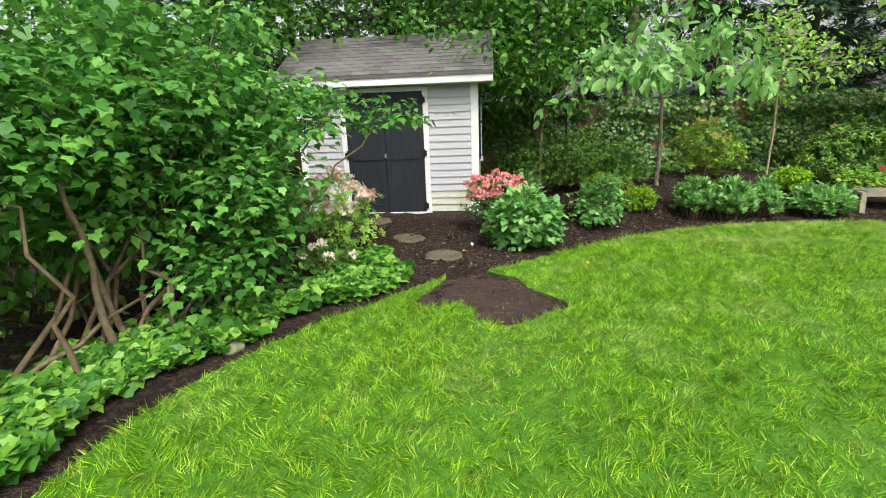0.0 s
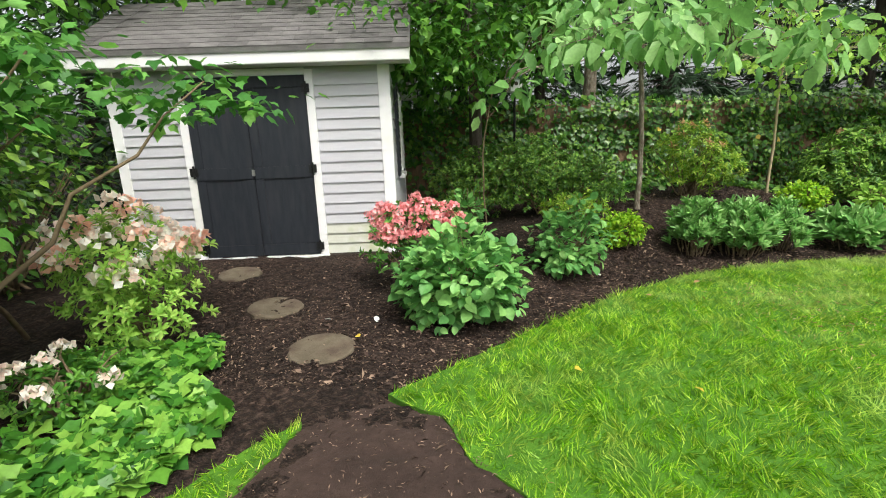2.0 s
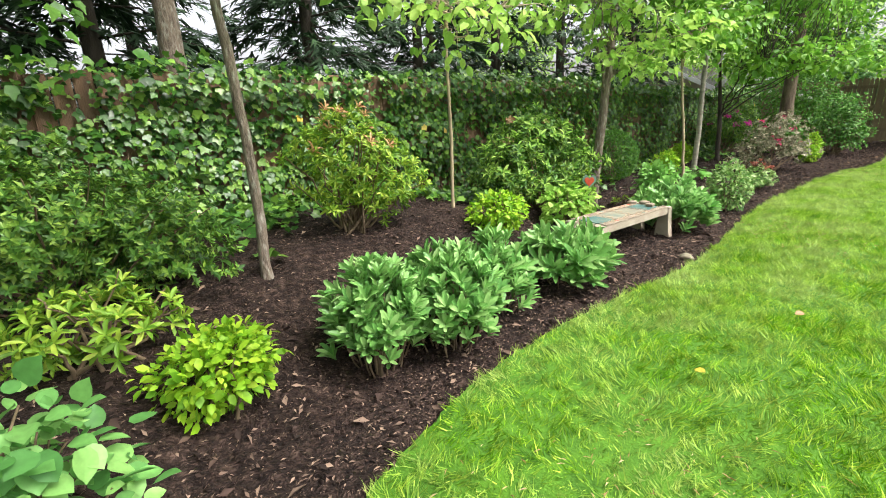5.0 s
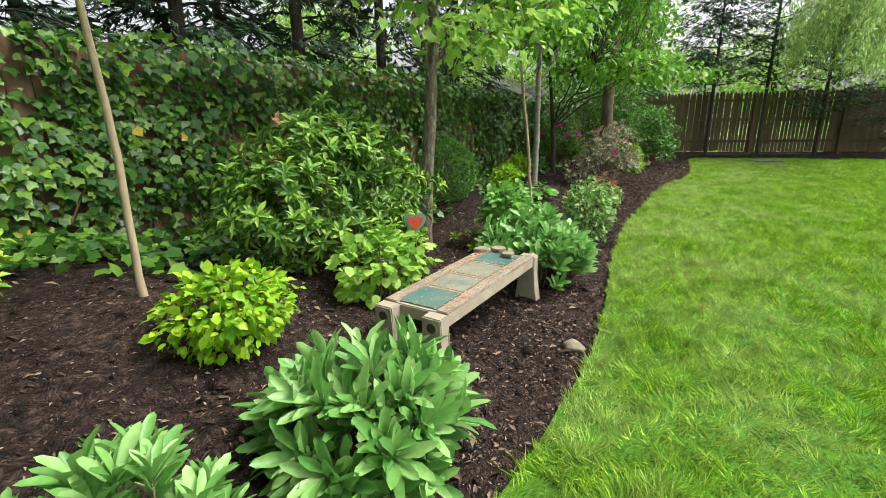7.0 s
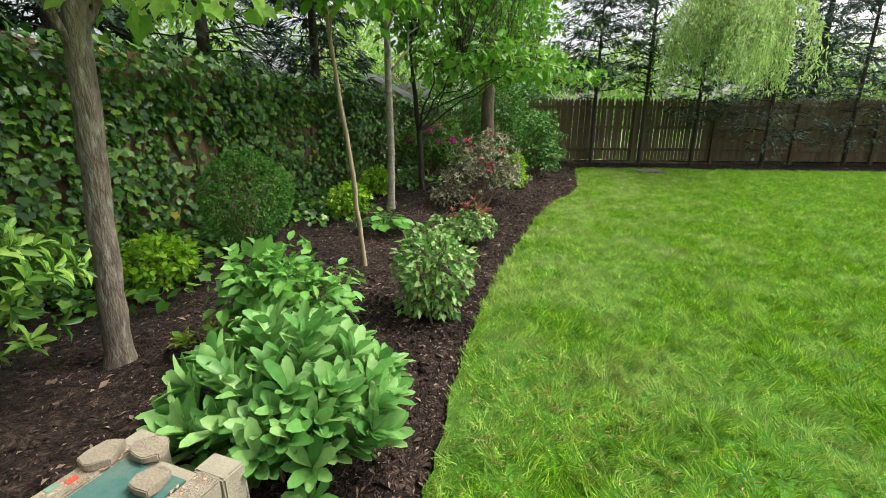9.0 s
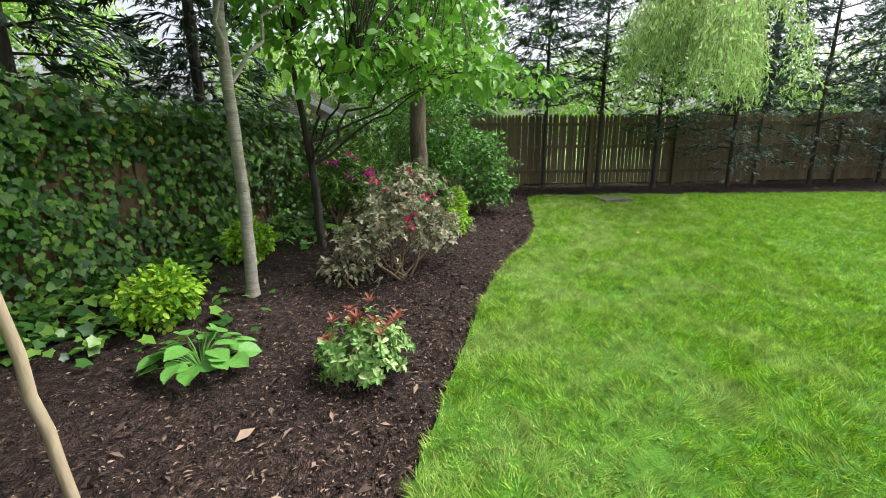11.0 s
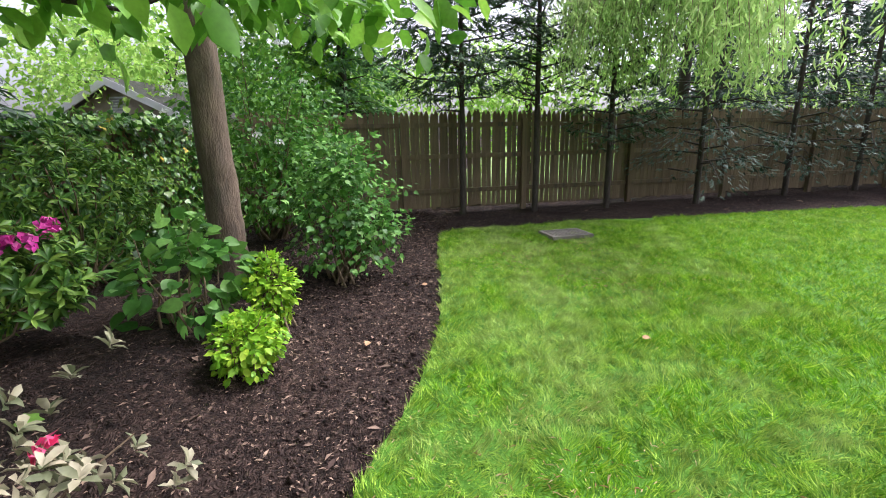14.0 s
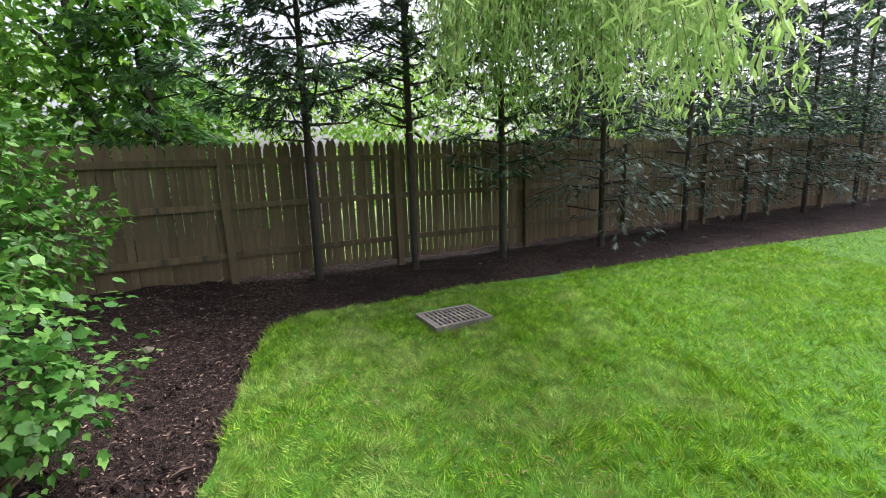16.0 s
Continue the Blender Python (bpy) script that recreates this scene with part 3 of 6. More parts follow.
# lawn: a low turf slab with an edge cut against the beds
bm = bmesh.new()
top = [bm.verts.new((x, y, 0.012)) for x, y in outline]
low = [bm.verts.new((x, y, -0.08)) for x, y in outline]
bm.faces.new(top)
for i in range(len(top)):
    j = (i + 1) % len(top)
    bm.faces.new((top[i], low[i], low[j], top[j]))
bmesh.ops.triangulate(bm, faces=[f for f in bm.faces if len(f.verts) > 4])
lawn = part("lawn", bm, M_LAWN)
tagged(lawn, "bright green mown lawn with a cut edge", "lawn", kind="structure")


bm = bmesh.new()
bm.faces.new([bm.verts.new((x, y, 0.04)) for x, y in ((21.2, 12.0), (32.2, -16.8), (80, -30), (80, 40), (21.2, 40))])
tagged(part("lawn", bm, M_GRASS), "neighbouring lawn beyond the fence", "lawn", kind="structure")


def grass_patch(name, n, x0, x1, y0, y1, height, width, seed, label):
    r = np.random.default_rng(seed)
    x, y = r.uniform(x0, x1, n), r.uniform(y0, y1, n)
    ok = inside(x, y, outline)
    x, y = x[ok], y[ok]
    n = len(x)
    tuft = np.array([0.7 * noise.noise((a * 1.3, b * 1.3, 5)) + 0.6 * noise.noise((a * 4, b * 4, 9)) + 0.8 * noise.noise((a * 10, b * 10, 14)) for a, b in zip(x, y)])
    comb = np.array([noise.noise((a * 1.6, b * 1.6, 21)) + 1.2 * noise.noise((a * 7, b * 7, 33)) for a, b in zip(x, y)]) * 6
    P = np.stack([x, y, np.full(n, 0.008)], -1)
    lean = np.stack([np.cos(comb), np.sin(comb), np.zeros(n)], -1) * 0.85
    D = unit(np.array([0, 0, 0.85]) + lean + r.normal(0, 0.42, (n, 3)) * np.array([1, 1, 0.2]))
    N = unit(np.stack([r.normal(size=n), r.normal(size=n), np.full(n, 0.2)], -1))
    L = height * (0.95 + 0.75 * tuft + r.normal(0, 0.28, n)).clip(0.25, 2.0)
    v, f = leaves(P, D, N, L, np.full(n, width), "blade")
    ob = np_part(name, v, f, M_GRASS)
    return tagged(ob, label, "grass", kind="stuff")


grass_patch("grass", 260000, -1.1, 6.2, -0.4, 6.9, 0.064, 0.006, 1, "bright green tufted lawn grass")
grass_patch("grass", 420000, 6.0, 20.9, 4.6, 8.2, 0.06, 0.006, 2, "bright green tufted lawn grass beside the bed")
grass_patch("grass", 270000, 6.0, 22.6, 0.6, 4.7, 0.058, 0.0065, 3, "bright green tufted open lawn grass")
grass_patch("grass", 105000, 2.0, 25.0, -7.0, 0.8, 0.045, 0.012, 4, "bright green tufted far lawn grass")


# ---- garden shed ----
shed = thing("shed", "grey clapboard garden shed with white trim and black double doors", "shed", (0.44, 7.03, 0.0), 4.5)
SW, SD, Z0, Z1 = 3.0, 2.3, 0.16, 2.2
bm = box(-SW + 0.02, -0.02, 0.03, 0.09, Z0, Z1)
box(-SW + 0.02, -0.02, SD - 0.07, SD, Z0, Z1, bm=bm)
box(-SW + 0.02, -SW + 0.08, 0.09, SD - 0.07, Z0, Z1, bm=bm)
box(-0.08, -0.02, 0.09, SD - 0.07, Z0, Z1, bm=bm)
part("wall", bm, M_SIDING, shed)
part("floor_sill", box(-SW, 0, 0.01, SD, 0.02, 0.17, 0.006), M_BARKD, shed, "dark timber sill on the ground")


def board_mesh(length, material):
    bm = bmesh.new()
    prof = [(0.0, 0.0), (0.025, 0.0), (0.006, 0.122), (0.0, 0.122)]
    a = [bm.verts.new((0, -y, z)) for y, z in prof]
    b = [bm.verts.new((length, -y, z)) for y, z in prof]
    bm.faces.new(a)
    bm.faces.new(b[::-1])
    for i in range(4):
        bm.faces.new((a[i], b[i], b[(i + 1) % 4], a[(i + 1) % 4]))
    bmesh.ops.recalc_face_normals(bm, faces=bm.faces)
    me = bpy.data.meshes.new("clapboard")
    bm.to_mesh(me)
    bm.free()
    me.materials.append(material)
    return me


def boards(length, x, y, turn, z_from, z_to, step=0.105):
    clean, stained = board_mesh(length, M_SIDING), board_mesh(length, M_MOSSY)
    z = z_from
    while z < z_to:
        ob = new("clapboard", stained if z < z_from + 0.25 else clean)
        ob.parent = shed
        ob.matrix_basis = pose(x, y, z, 0, 0, turn)
        z += step


boards(0.69, -0.80, 0.028, 0, 0.17, 2.1, 0.115)
boards(0.64, -2.89, 0.028, 0, 0.17, 2.1, 0.115)
boards(2.08, -0.018, 0.11, 90, 0.17, 2.1, 0.115)
part("gable", prism([(0.0, 2.19), (SD, 2.19), (SD / 2, 2.98)], -0.06, -0.02), M_SIDING, shed).matrix_basis = Matrix(((0, 1, 0, 0.0), (1, 0, 0, 0), (0, 0, 1, 0), (0, 0, 0, 1)))
for x in (-0.115, -SW + 0.005):
    part("corner_board", box(x, x + 0.11, -0.002, 0.03, 0.15, 2.2, 0.004), M_WHITE, shed)
part("corner_board", box(-0.015, 0.008, 0.004, 0.11, 0.15, 2.2, 0.004), M_WHITE, shed)
part("corner_board", box(-0.015, 0.008, SD - 0.1, SD, 0.15, 2.2, 0.004), M_WHITE, shed)
for x in (-0.885, -2.255):
    part("door_jamb", box(x, x + 0.085, -0.02, 0.03, 0.13, 2.17, 0.005), M_WHITE, shed)
part("door_head", box(-2.17, -0.885, -0.012, 0.03, 2.12, 2.19, 0.004), M_WHITE, shed)
part("door_sill", box(-2.27, -0.79, -0.05, 0.03, 0.11, 0.165, 0.006), M_WHITE, shed, "white sill under the doors")
for k, x0 in enumerate((-2.165, -1.525)):
    door = part("door", box(x0, x0 + 0.636, -0.012, 0.028, 0.175, 2.115, 0.004), M_DOOR, shed, "black painted panelled shed door, shut")
    for name, a, b, c, d in (("rail", 0.0, 0.636, 0.0, 0.13), ("rail", 0.0, 0.636, 0.87, 1.0), ("rail", 0.0, 0.636, 1.82, 1.94),
                             ("stile", 0.0, 0.1, 0.134, 0.866), ("stile", 0.536, 0.636, 0.134, 0.866), ("stile", 0.0, 0.1, 1.004, 1.816), ("stile", 0.536, 0.636, 1.004, 1.816)):
        part(name, box(x0 + a + 0.003, x0 + b - 0.003, -0.028, -0.013, 0.177 + c, 0.175 + d, 0.003), M_DOOR, door)
    for z in (0.27, 1.14, 1.98):
        hx = x0 - 0.05 if k == 0 else x0 + 0.60
        bm = box(hx, hx + 0.085, -0.04, -0.03, z - 0.045, z + 0.045)
        bmesh.ops.create_cone(bm, segments=10, radius1=0.012, radius2=0.012, depth=0.14, cap_ends=True, matrix=Matrix.Translation((hx + 0.045, -0.042, z)))
        part("hinge", bm, M_IRON, door)
bm = box(-1.545, -1.515, -0.05, -0.03, 1.08, 1.15, 0.004)
part("latch", bm, M_STEEL, shed, "small worn steel latch")
# eaves and roof
part("fascia", box(-SW - 0.24, 0.24, -0.235, -0.2, 2.2, 2.36, 0.006), M_WHITE, shed, "white painted eave board")
part("soffit", box(-SW - 0.24, 0.24, -0.2, 0.02, 2.2, 2.222), M_WHITE, shed)
part("eave_return", box(0.01, 0.24, SD - 0.02, SD + 0.16, 2.02, 2.2, 0.006), M_WHITE, shed, "white boxed end of the rear eave")
RS = math.atan2(0.8, SD / 2 + 0.24)
slope = math.hypot(0.8, SD / 2 + 0.24)
for back in (0, 1):
    y0, y1 = (-0.25, SD / 2) if not back else (SD + 0.25, SD / 2)
    bm = prism([(y0, 2.36), (y1, 3.16), (y1, 3.11), (y0, 2.31)], -SW - 0.25, 0.25)
    ob = part("roof_deck", bm, M_SHINGLE, shed)
    ob.matrix_basis = Matrix(((0, 1, 0, 0), (1, 0, 0, 0), (0, 0, 1, 0), (0, 0, 0, 1)))
for y0, y1 in ((-0.2, SD / 2), (SD + 0.2, SD / 2)):
    bm = prism([(y0, 2.31), (y1, 3.1), (y1, 2.97), (y0, 2.19)], 0.215, 0.238)
    ob = part("rake_board", bm, M_WHITE, shed)
    ob.matrix_basis = Matrix(((0, 1, 0, 0), (1, 0, 0, 0), (0, 0, 1, 0), (0, 0, 0, 1)))
# shed window with shutters
win = part("window", box(0.004, 0.03, 0.9, 1.45, 0.98, 2.02, 0.004), M_WHITE, shed, "white shed window with black shutters")
part("glass", box(0.031, 0.034, 0.96, 1.39, 1.06, 1.95), M_GLASS, win)
for a, b, c, d in ((0.93, 1.42, 1.48, 1.52), (1.155, 1.195, 1.06, 1.95), (0.93, 1.42, 1.03, 1.08), (0.93, 1.42, 1.93, 1.98), (0.93, 0.98, 1.08, 1.93), (1.37, 1.42, 1.08, 1.93)):
    part("muntin", box(0.034, 0.048, a, b, c, d), M_WHITE, win)
part("sill", box(0.004, 0.07, 0.86, 1.49, 0.93, 0.985, 0.005), M_WHITE, win)
for y in (0.6, 1.47):
    sh = part("shutter", box(0.004, 0.03, y, y + 0.28, 0.97, 2.03, 0.004), M_DOOR, shed, "black louvred shutter")
    for k in range(12):
        part("louvre", box(0.03, 0.037, y + 0.04, y + 0.24, 1.03 + k * 0.08, 1.085 + k * 0.08), M_DOOR, sh)

# ---- stepping stones before the shed ----
stone_no = 0
for (x, y), rad in (((0.2, 4.83), 0.235), ((-0.42, 5.55), 0.23), ((-1.1, 6.32), 0.21)):
    stone_no += 1
    r = np.random.default_rng(stone_no)
    bm = bmesh.new()
    n = 28
    ring = [(rad * (1 + r.normal(0, 0.022)) * math.cos(2 * math.pi * i / n), rad * (1 + r.normal(0, 0.022)) * math.sin(2 * math.pi * i / n)) for i in range(n)]
    a = [bm.verts.new((p, q, -0.03)) for p, q in ring]
    b = [bm.verts.new((p, q, 0.022)) for p, q in ring]
    c = [bm.verts.new((p * 0.95, q * 0.95, 0.032)) for p, q in ring]
    bm.faces.new(c)
    for i in range(n):
        j = (i + 1) % n
        bm.faces.new((a[i], a[j], b[j], b[i]))
        bm.faces.new((b[i], b[j], c[j], c[i]))
    ob = part("stepping_stone", bm, M_STONE)
    ob.matrix_basis = pose(x, y, gz(x, y) - 0.02, r.normal(0, 2), r.normal(0, 2), 40 * stone_no)
    tagged(ob, "round brown concrete stepping stone sunk in mulch", "stepping stone", "stepping stones to the shed")

# ---- stone bench ----
bench = thing("bench", "weathered tan stone bench inlaid with green slate", "bench", (6.96, 7.69, 0.02), 2.5)
BL, BW, BH = 1.26, 0.45, 0.345
bm = box(-BL / 2 + 0.06, BL / 2 - 0.06, -BW / 2 + 0.02, BW / 2 - 0.02, BH - 0.085, BH - 0.012, 0.006)
part("seat_slab", bm, M_BENCH, bench)
for a, b, c, d in ((-BL / 2 + 0.06, BL / 2 - 0.06, -BW / 2 + 0.02, -BW / 2 + 0.095), (-BL / 2 + 0.06, BL / 2 - 0.06, BW / 2 - 0.095, BW / 2 - 0.02)):
    part("seat_border", box(a, b, c, d, BH - 0.014, BH, 0.004), M_GROUT, bench, "crumbling mosaic border")
for k in range(4):
    x = -BL / 2 + 0.085 + k * 0.277
    part("slate_tile", box(x, x + 0.245, -BW / 2 + 0.105, BW / 2 - 0.105, BH - 0.014, BH - 0.004, 0.002), M_DUSTY if k in (1, 2) else M_SLATE, bench, "dusty grey green slate tile" if k in (1, 2) else "teal green slate tile, scuffed")
    if k:
        part("grout_strip", box(x - 0.03, x - 0.003, -BW / 2 + 0.105, BW / 2 - 0.105, BH - 0.014, BH - 0.003, 0.002), M_GROUT, bench)
for sx in (-1, 1):
    for sy in (-1, 1):
        prof = [(-0.085, 0.0), (-0.055, 0.19), (-0.058, 0.335), (0.058, 0.335), (0.058, 0.19), (0.085, 0.0), (0.03, 0.03), (-0.03, 0.03)]
        bm = bmesh.new()
        a = [bm.verts.new((-0.04, p, z - 0.03)) for p, z in prof]
        b = [bm.verts.new((0.04, p, z - 0.03)) for p, z in prof]
        bm.faces.new(a)
        bm.faces.new(b[::-1])
        for i in range(len(a)):
            bm.faces.new((a[i], b[i], b[(i + 1) % len(a)], a[(i + 1) % len(a)]))
        bmesh.ops.bevel(bm, geom=bm.edges[:], offset=0.006, segments=2, affect='EDGES')
        leg = part("leg", bm, M_BENCH, bench, "flared stone leg with a round hole")
        leg.matrix_basis = pose(sx * (BL / 2 - 0.02), sy * (BW / 2 - 0.07), 0.03)
        bm = bmesh.new()
        bmesh.ops.create_cone(bm, segments=18, radius1=0.026, radius2=0.024, depth=0.012, cap_ends=True, matrix=Matrix.Translation((sx * 0.0365, 0, 0.25)) @ Matrix.Rotation(math.pi / 2, 4, 'Y'))
        part("hole", bm, M_BARKD, leg, "dark round hole")
        bm = bmesh.new()
        bmesh.ops.create_cone(bm, segments=20, radius1=0.036, radius2=0.036, depth=0.005, cap_ends=False, matrix=Matrix.Translation((sx * 0.041, 0, 0.25)) @ Matrix.Rotation(math.pi / 2, 4, 'Y'))
        part("hole_rim", bm, M_BENCH, leg)
r = np.random.default_rng(17)
n = 1200
P = np.stack([r.uniform(-BL / 2 + 0.08, BL / 2 - 0.08, n), r.uniform(-BW / 2 + 0.03, BW / 2 - 0.03, n), np.full(n, BH + 0.002)], -1)
lane = (np.abs(((P[:, 0] + BL / 2 - 0.072) % 0.277)) < 0.05) | (np.abs(P[:, 1]) > BW / 2 - 0.11) | (r.random(n) < 0.05)
P = P[lane]
n = len(P)
v, f = leaves(P, unit(r.normal(0, 1, (n, 3)) * [1, 1, 0.1]), unit(r.normal(0, 0.25, (n, 3)) + [0, 0, 1]), r.uniform(0.006, 0.02, n), r.uniform(0.004, 0.011, n), "simple")
np_part("debris", v, f, L_DEAD, bench, "dry leaf litter and crumbs on the seat", kind="stuff")
for x, y, m in ((0.4, 0.165, M_RED), (0.36, 0.185, M_TEAL), (0.31, 0.17, M_RED), (-0.1, 0.175, M_TEAL), (-0.36, -0.17, M_RED), (0.12, -0.17, M_TEAL)):
    part("mosaic_chip", box(x, x + 0.028, y - 0.011, y + 0.011, BH - 0.003, BH + 0.003, 0.001), m, bench, "small chip of coloured glass mosaic")
# loose stones lying on the far end of the seat
for k, (x, y, s) in enumerate(((0.5, 0.17, 0.07), (0.48, -0.05, 0.055), (0.57, 0.06, 0.06))):
    r = np.random.default_rng(70 + k)
    ring = [(s * r.uniform(0.75, 1.2) * math.cos(a), s * r.uniform(0.6, 0.95) * math.sin(a)) for a in np.arange(9) * 0.698 + r.normal(0, 0.12, 9)]
    bm = prism([(p, q) for p, q in ring], 0.0, 0.026, 0.003)
    for q in bm.verts:
        q.co = Vector((q.co.x, q.co.z, q.co.y + 0.008 * noise.noise(q.co * 25)))
    ob = part("flat_stone", bm, M_SLAB)
    p = bench.matrix_basis @ Vector((x, y, BH + 0.001))
    ob.matrix_basis = pose(*p, 0, 0, 20 + 40 * k)
    tagged(ob, "flat tan stone lying on the bench end", "stone", "stones on the bench")

# heart on a stake
hx, hy = 6.98, 8.12
heart = thing("garden_stake", "red glass heart with a teal rim on a thin stake", "garden ornament", (hx, hy, gz(hx, hy)), -45)
hp = []
for i in range(40):
    t = 2 * math.pi * i / 40
    hp.append((16 * math.sin(t) ** 3 / 16, (13 * math.cos(t) - 5 * math.cos(2 * t) - 2 * math.cos(3 * t) - math.cos(4 * t)) / 16))
part("rim", prism([(0.075 * x, 0.5 + 0.085 * z) for x, z in hp], -0.008, 0.008), M_TEAL, heart)
part("heart", prism([(0.05 * x, 0.5 + 0.058 * z) for x, z in hp], -0.014, 0.014), M_RED, heart)
v, f = tubes([([(0, 0, -0.1), (0, 0, 0.43)], [0.004, 0.004])])
part_rod = np_part("rod", v, f, M_IRON, heart)

# ---- the ivy-covered board wall ----
WA = math.degrees(math.atan(0.11))
wall = thing("wall_ivy_fence", "brown board fence overgrown with ivy", "fence", (6.4, 10.5, 0.0), WA, kind="structure")


def wall_drop(u):
    k = np.clip((u - 3.5) / 5.0, 0, 1)
    return 0.27 * k * k * (3 - 2 * k)


def wall_top(u):
    return 1.86 + 0.06 * np.sin(u * 1.7) + 0.04 * np.sin(u * 4.1) - wall_drop(u)


def to_world(u, w):
    a = math.radians(WA)
    return 6.4 + u * math.cos(a) - w * math.sin(a), 10.5 + u * math.sin(a) + w * math.cos(a)


me_plank = bpy.data.meshes.new("plank")
bm = box(0, 0.146, 0, 0.022, 0, 1.95, 0.003, seg=1)
bm.to_mesh(me_plank)
bm.free()
me_plank.materials.append(M_PLANK)
u = -10.4
k = 0
while u < 15.2:
    ob = new("plank", me_plank)
    ob.parent = wall
    ob.matrix_basis = pose(u, 0.01 * ((k * 7) % 3) - 0.01, -0.03 - 0.02 * ((k * 5) % 4) - float(wall_drop(u)), 0, ((k * 37) % 7 - 3) * 0.12, 0)
    u += 0.15
    k += 1
for z in (0.5, 1.3):
    part("rail", box(-10.4, 15.2, 0.045, 0.085, z, z + 0.09), M_PLANK, wall)
r = np.random.default_rng(11)
n = 36000
u = r.uniform(-10.2, 15.2, n)
zz = r.random(n) ** 0.85 * 2.05
holes = np.array([noise.noise((a * 0.9, b * 1.4, 2.0)) + 0.4 * noise.noise((a * 3, b * 3, 7)) for a, b in zip(u, zz)])
keep = (holes > -0.42) | (r.random(n) < 0.3)
u, zz, holes = u[keep], zz[keep], holes[keep]
n = len(u)
puff = (0.1 + 0.16 * holes).clip(0.03, 0.32) + 0.12 * (zz > 1.7)
over = zz > wall_top(u)
w = -puff * r.random(n) ** 0.5 - 0.01
w = np.where(over, r.uniform(-0.25, 0.22, n), w)
zz = np.minimum(zz, wall_top(u) + 0.16 * r.random(n))
P = np.stack([u, w, zz], -1)
D = unit(np.stack([r.normal(0, 0.55, n), np.full(n, -0.45), np.where(over, 0.1, -0.8) + r.normal(0, 0.4, n)], -1))
N = unit(np.stack([r.normal(0, 0.35, n), np.full(n, -1.0), 0.45 + 0.5 * over + r.normal(0, 0.3, n)], -1))
L = 0.066 * (1 + r.normal(0, 0.3, n)).clip(0.45, 1.6)
v, f = leaves(P, D, N, L, L * 0.95, "three_lobed")
ivy = thing("ivy", "dense dark green ivy hanging over the board fence", "ivy", (6.4, 10.5, 0.0), WA)
np_part("foliage", v, f, L_IVY, ivy, kind="stuff")
pick = r.choice(n, 34, replace=False)
v, f = leaves(P[pick] + [0, -0.05, 0], D[pick], N[pick], 0.085, 0.08, "lobed")
np_part("yellow_leaf", v, f, L_YLEAF, ivy, "yellowed ivy leaves", kind="stuff")
lines = []
for i in range(40):
    a = r.uniform(-9, 15)
    lines.append((bent((a, -0.03, 0.1), (a + r.normal(0, 0.5), -0.05, r.uniform(0.9, 1.8)), 7, 0.06, 0, i), np.linspace(0.014, 0.004, 7)))
v, f = tubes(lines, 5)
np_part("vine", v, f, M_STEM, ivy, kind="stuff")

# ---- the picket fence at the end of the garden ----
FA, FB = np.array([20.55, 11.75]), np.array([31.6, -17.0])
fdir = (FB - FA) / np.linalg.norm(FB - FA)
flen = float(np.linalg.norm(FB - FA))
fz = 0.06
fence = thing("wall_picket_fence", "weathered brown picket fence seen from its rail side", "fence", (FA[0], FA[1], fz), math.degrees(math.atan2(fdir[1], fdir[0])), kind="structure")
me_picket = bpy.data.meshes.new("picket")
bm = prism([(0, 0), (0.088, 0), (0.088, 1.74), (0.066, 1.80), (0.044, 1.83), (0.022, 1.80), (0, 1.74)], 0, 0.018)
bmesh.ops.recalc_face_normals(bm, faces=bm.faces)
bm.to_mesh(me_picket)
bm.free()
me_picket.materials.append(M_FENCE)
s, k = 0.0, 0
r = np.random.default_rng(5)
while s < flen:
    ob = new("picket", me_picket)
    ob.parent = fence
    ob.matrix_basis = pose(s, 0.05 + r.normal(0, 0.002), r.normal(0.03, 0.012), 0, r.normal(0, 0.35), 0)
    s += 0.104 if 4.2 < s < 7.3 else (0.092 if r.random() < 0.85 else 0.1)
s = 0.4
while s < flen:
    part("post", box(s, s + 0.1, -0.055, 0.045, -0.1, 1.72, 0.006), M_FENCE, fence)
    for z in (0.32, 0.98, 1.56):
        part("rail", box(s + 0.102, s + 2.398, 0.005, 0.044, z, z + 0.085, 0.004), M_FENCE, fence)
    s += 2.4

# drain grate in the lawn
gr = thing("drain_grate", "weathered square drain grate set in the lawn", "drain", (19.6, 6.32, 0.03), -68)
bm = box(-0.31, 0.31, -0.24, -0.2, 0, 0.05, 0.004)
part("rim", bm, M_GRATE, gr)
part("rim", box(-0.31, 0.31, 0.2, 0.24, 0, 0.05, 0.004), M_GRATE, gr)
part("rim", box(-0.31, -0.27, -0.198, 0.198, 0, 0.05, 0.004), M_GRATE, gr)
part("rim", box(0.27, 0.31, -0.198, 0.198, 0, 0.05, 0.004), M_GRATE, gr)
part("pit", box(-0.268, 0.268, -0.198, 0.198, -0.01, 0.012), M_BARKD, gr, "dark bottom under the bars")
for k in range(11):
    x = -0.25 + k * 0.05
    part("bar", box(x - 0.012, x + 0.012, -0.198, 0.198, 0.014, 0.044, 0.003), M_GRATE, gr)
for y in (-0.1, 0.0, 0.1):
    part("cross_bar", box(-0.268, 0.268, y - 0.01, y + 0.01, 0.016, 0.04), M_GRATE, gr)


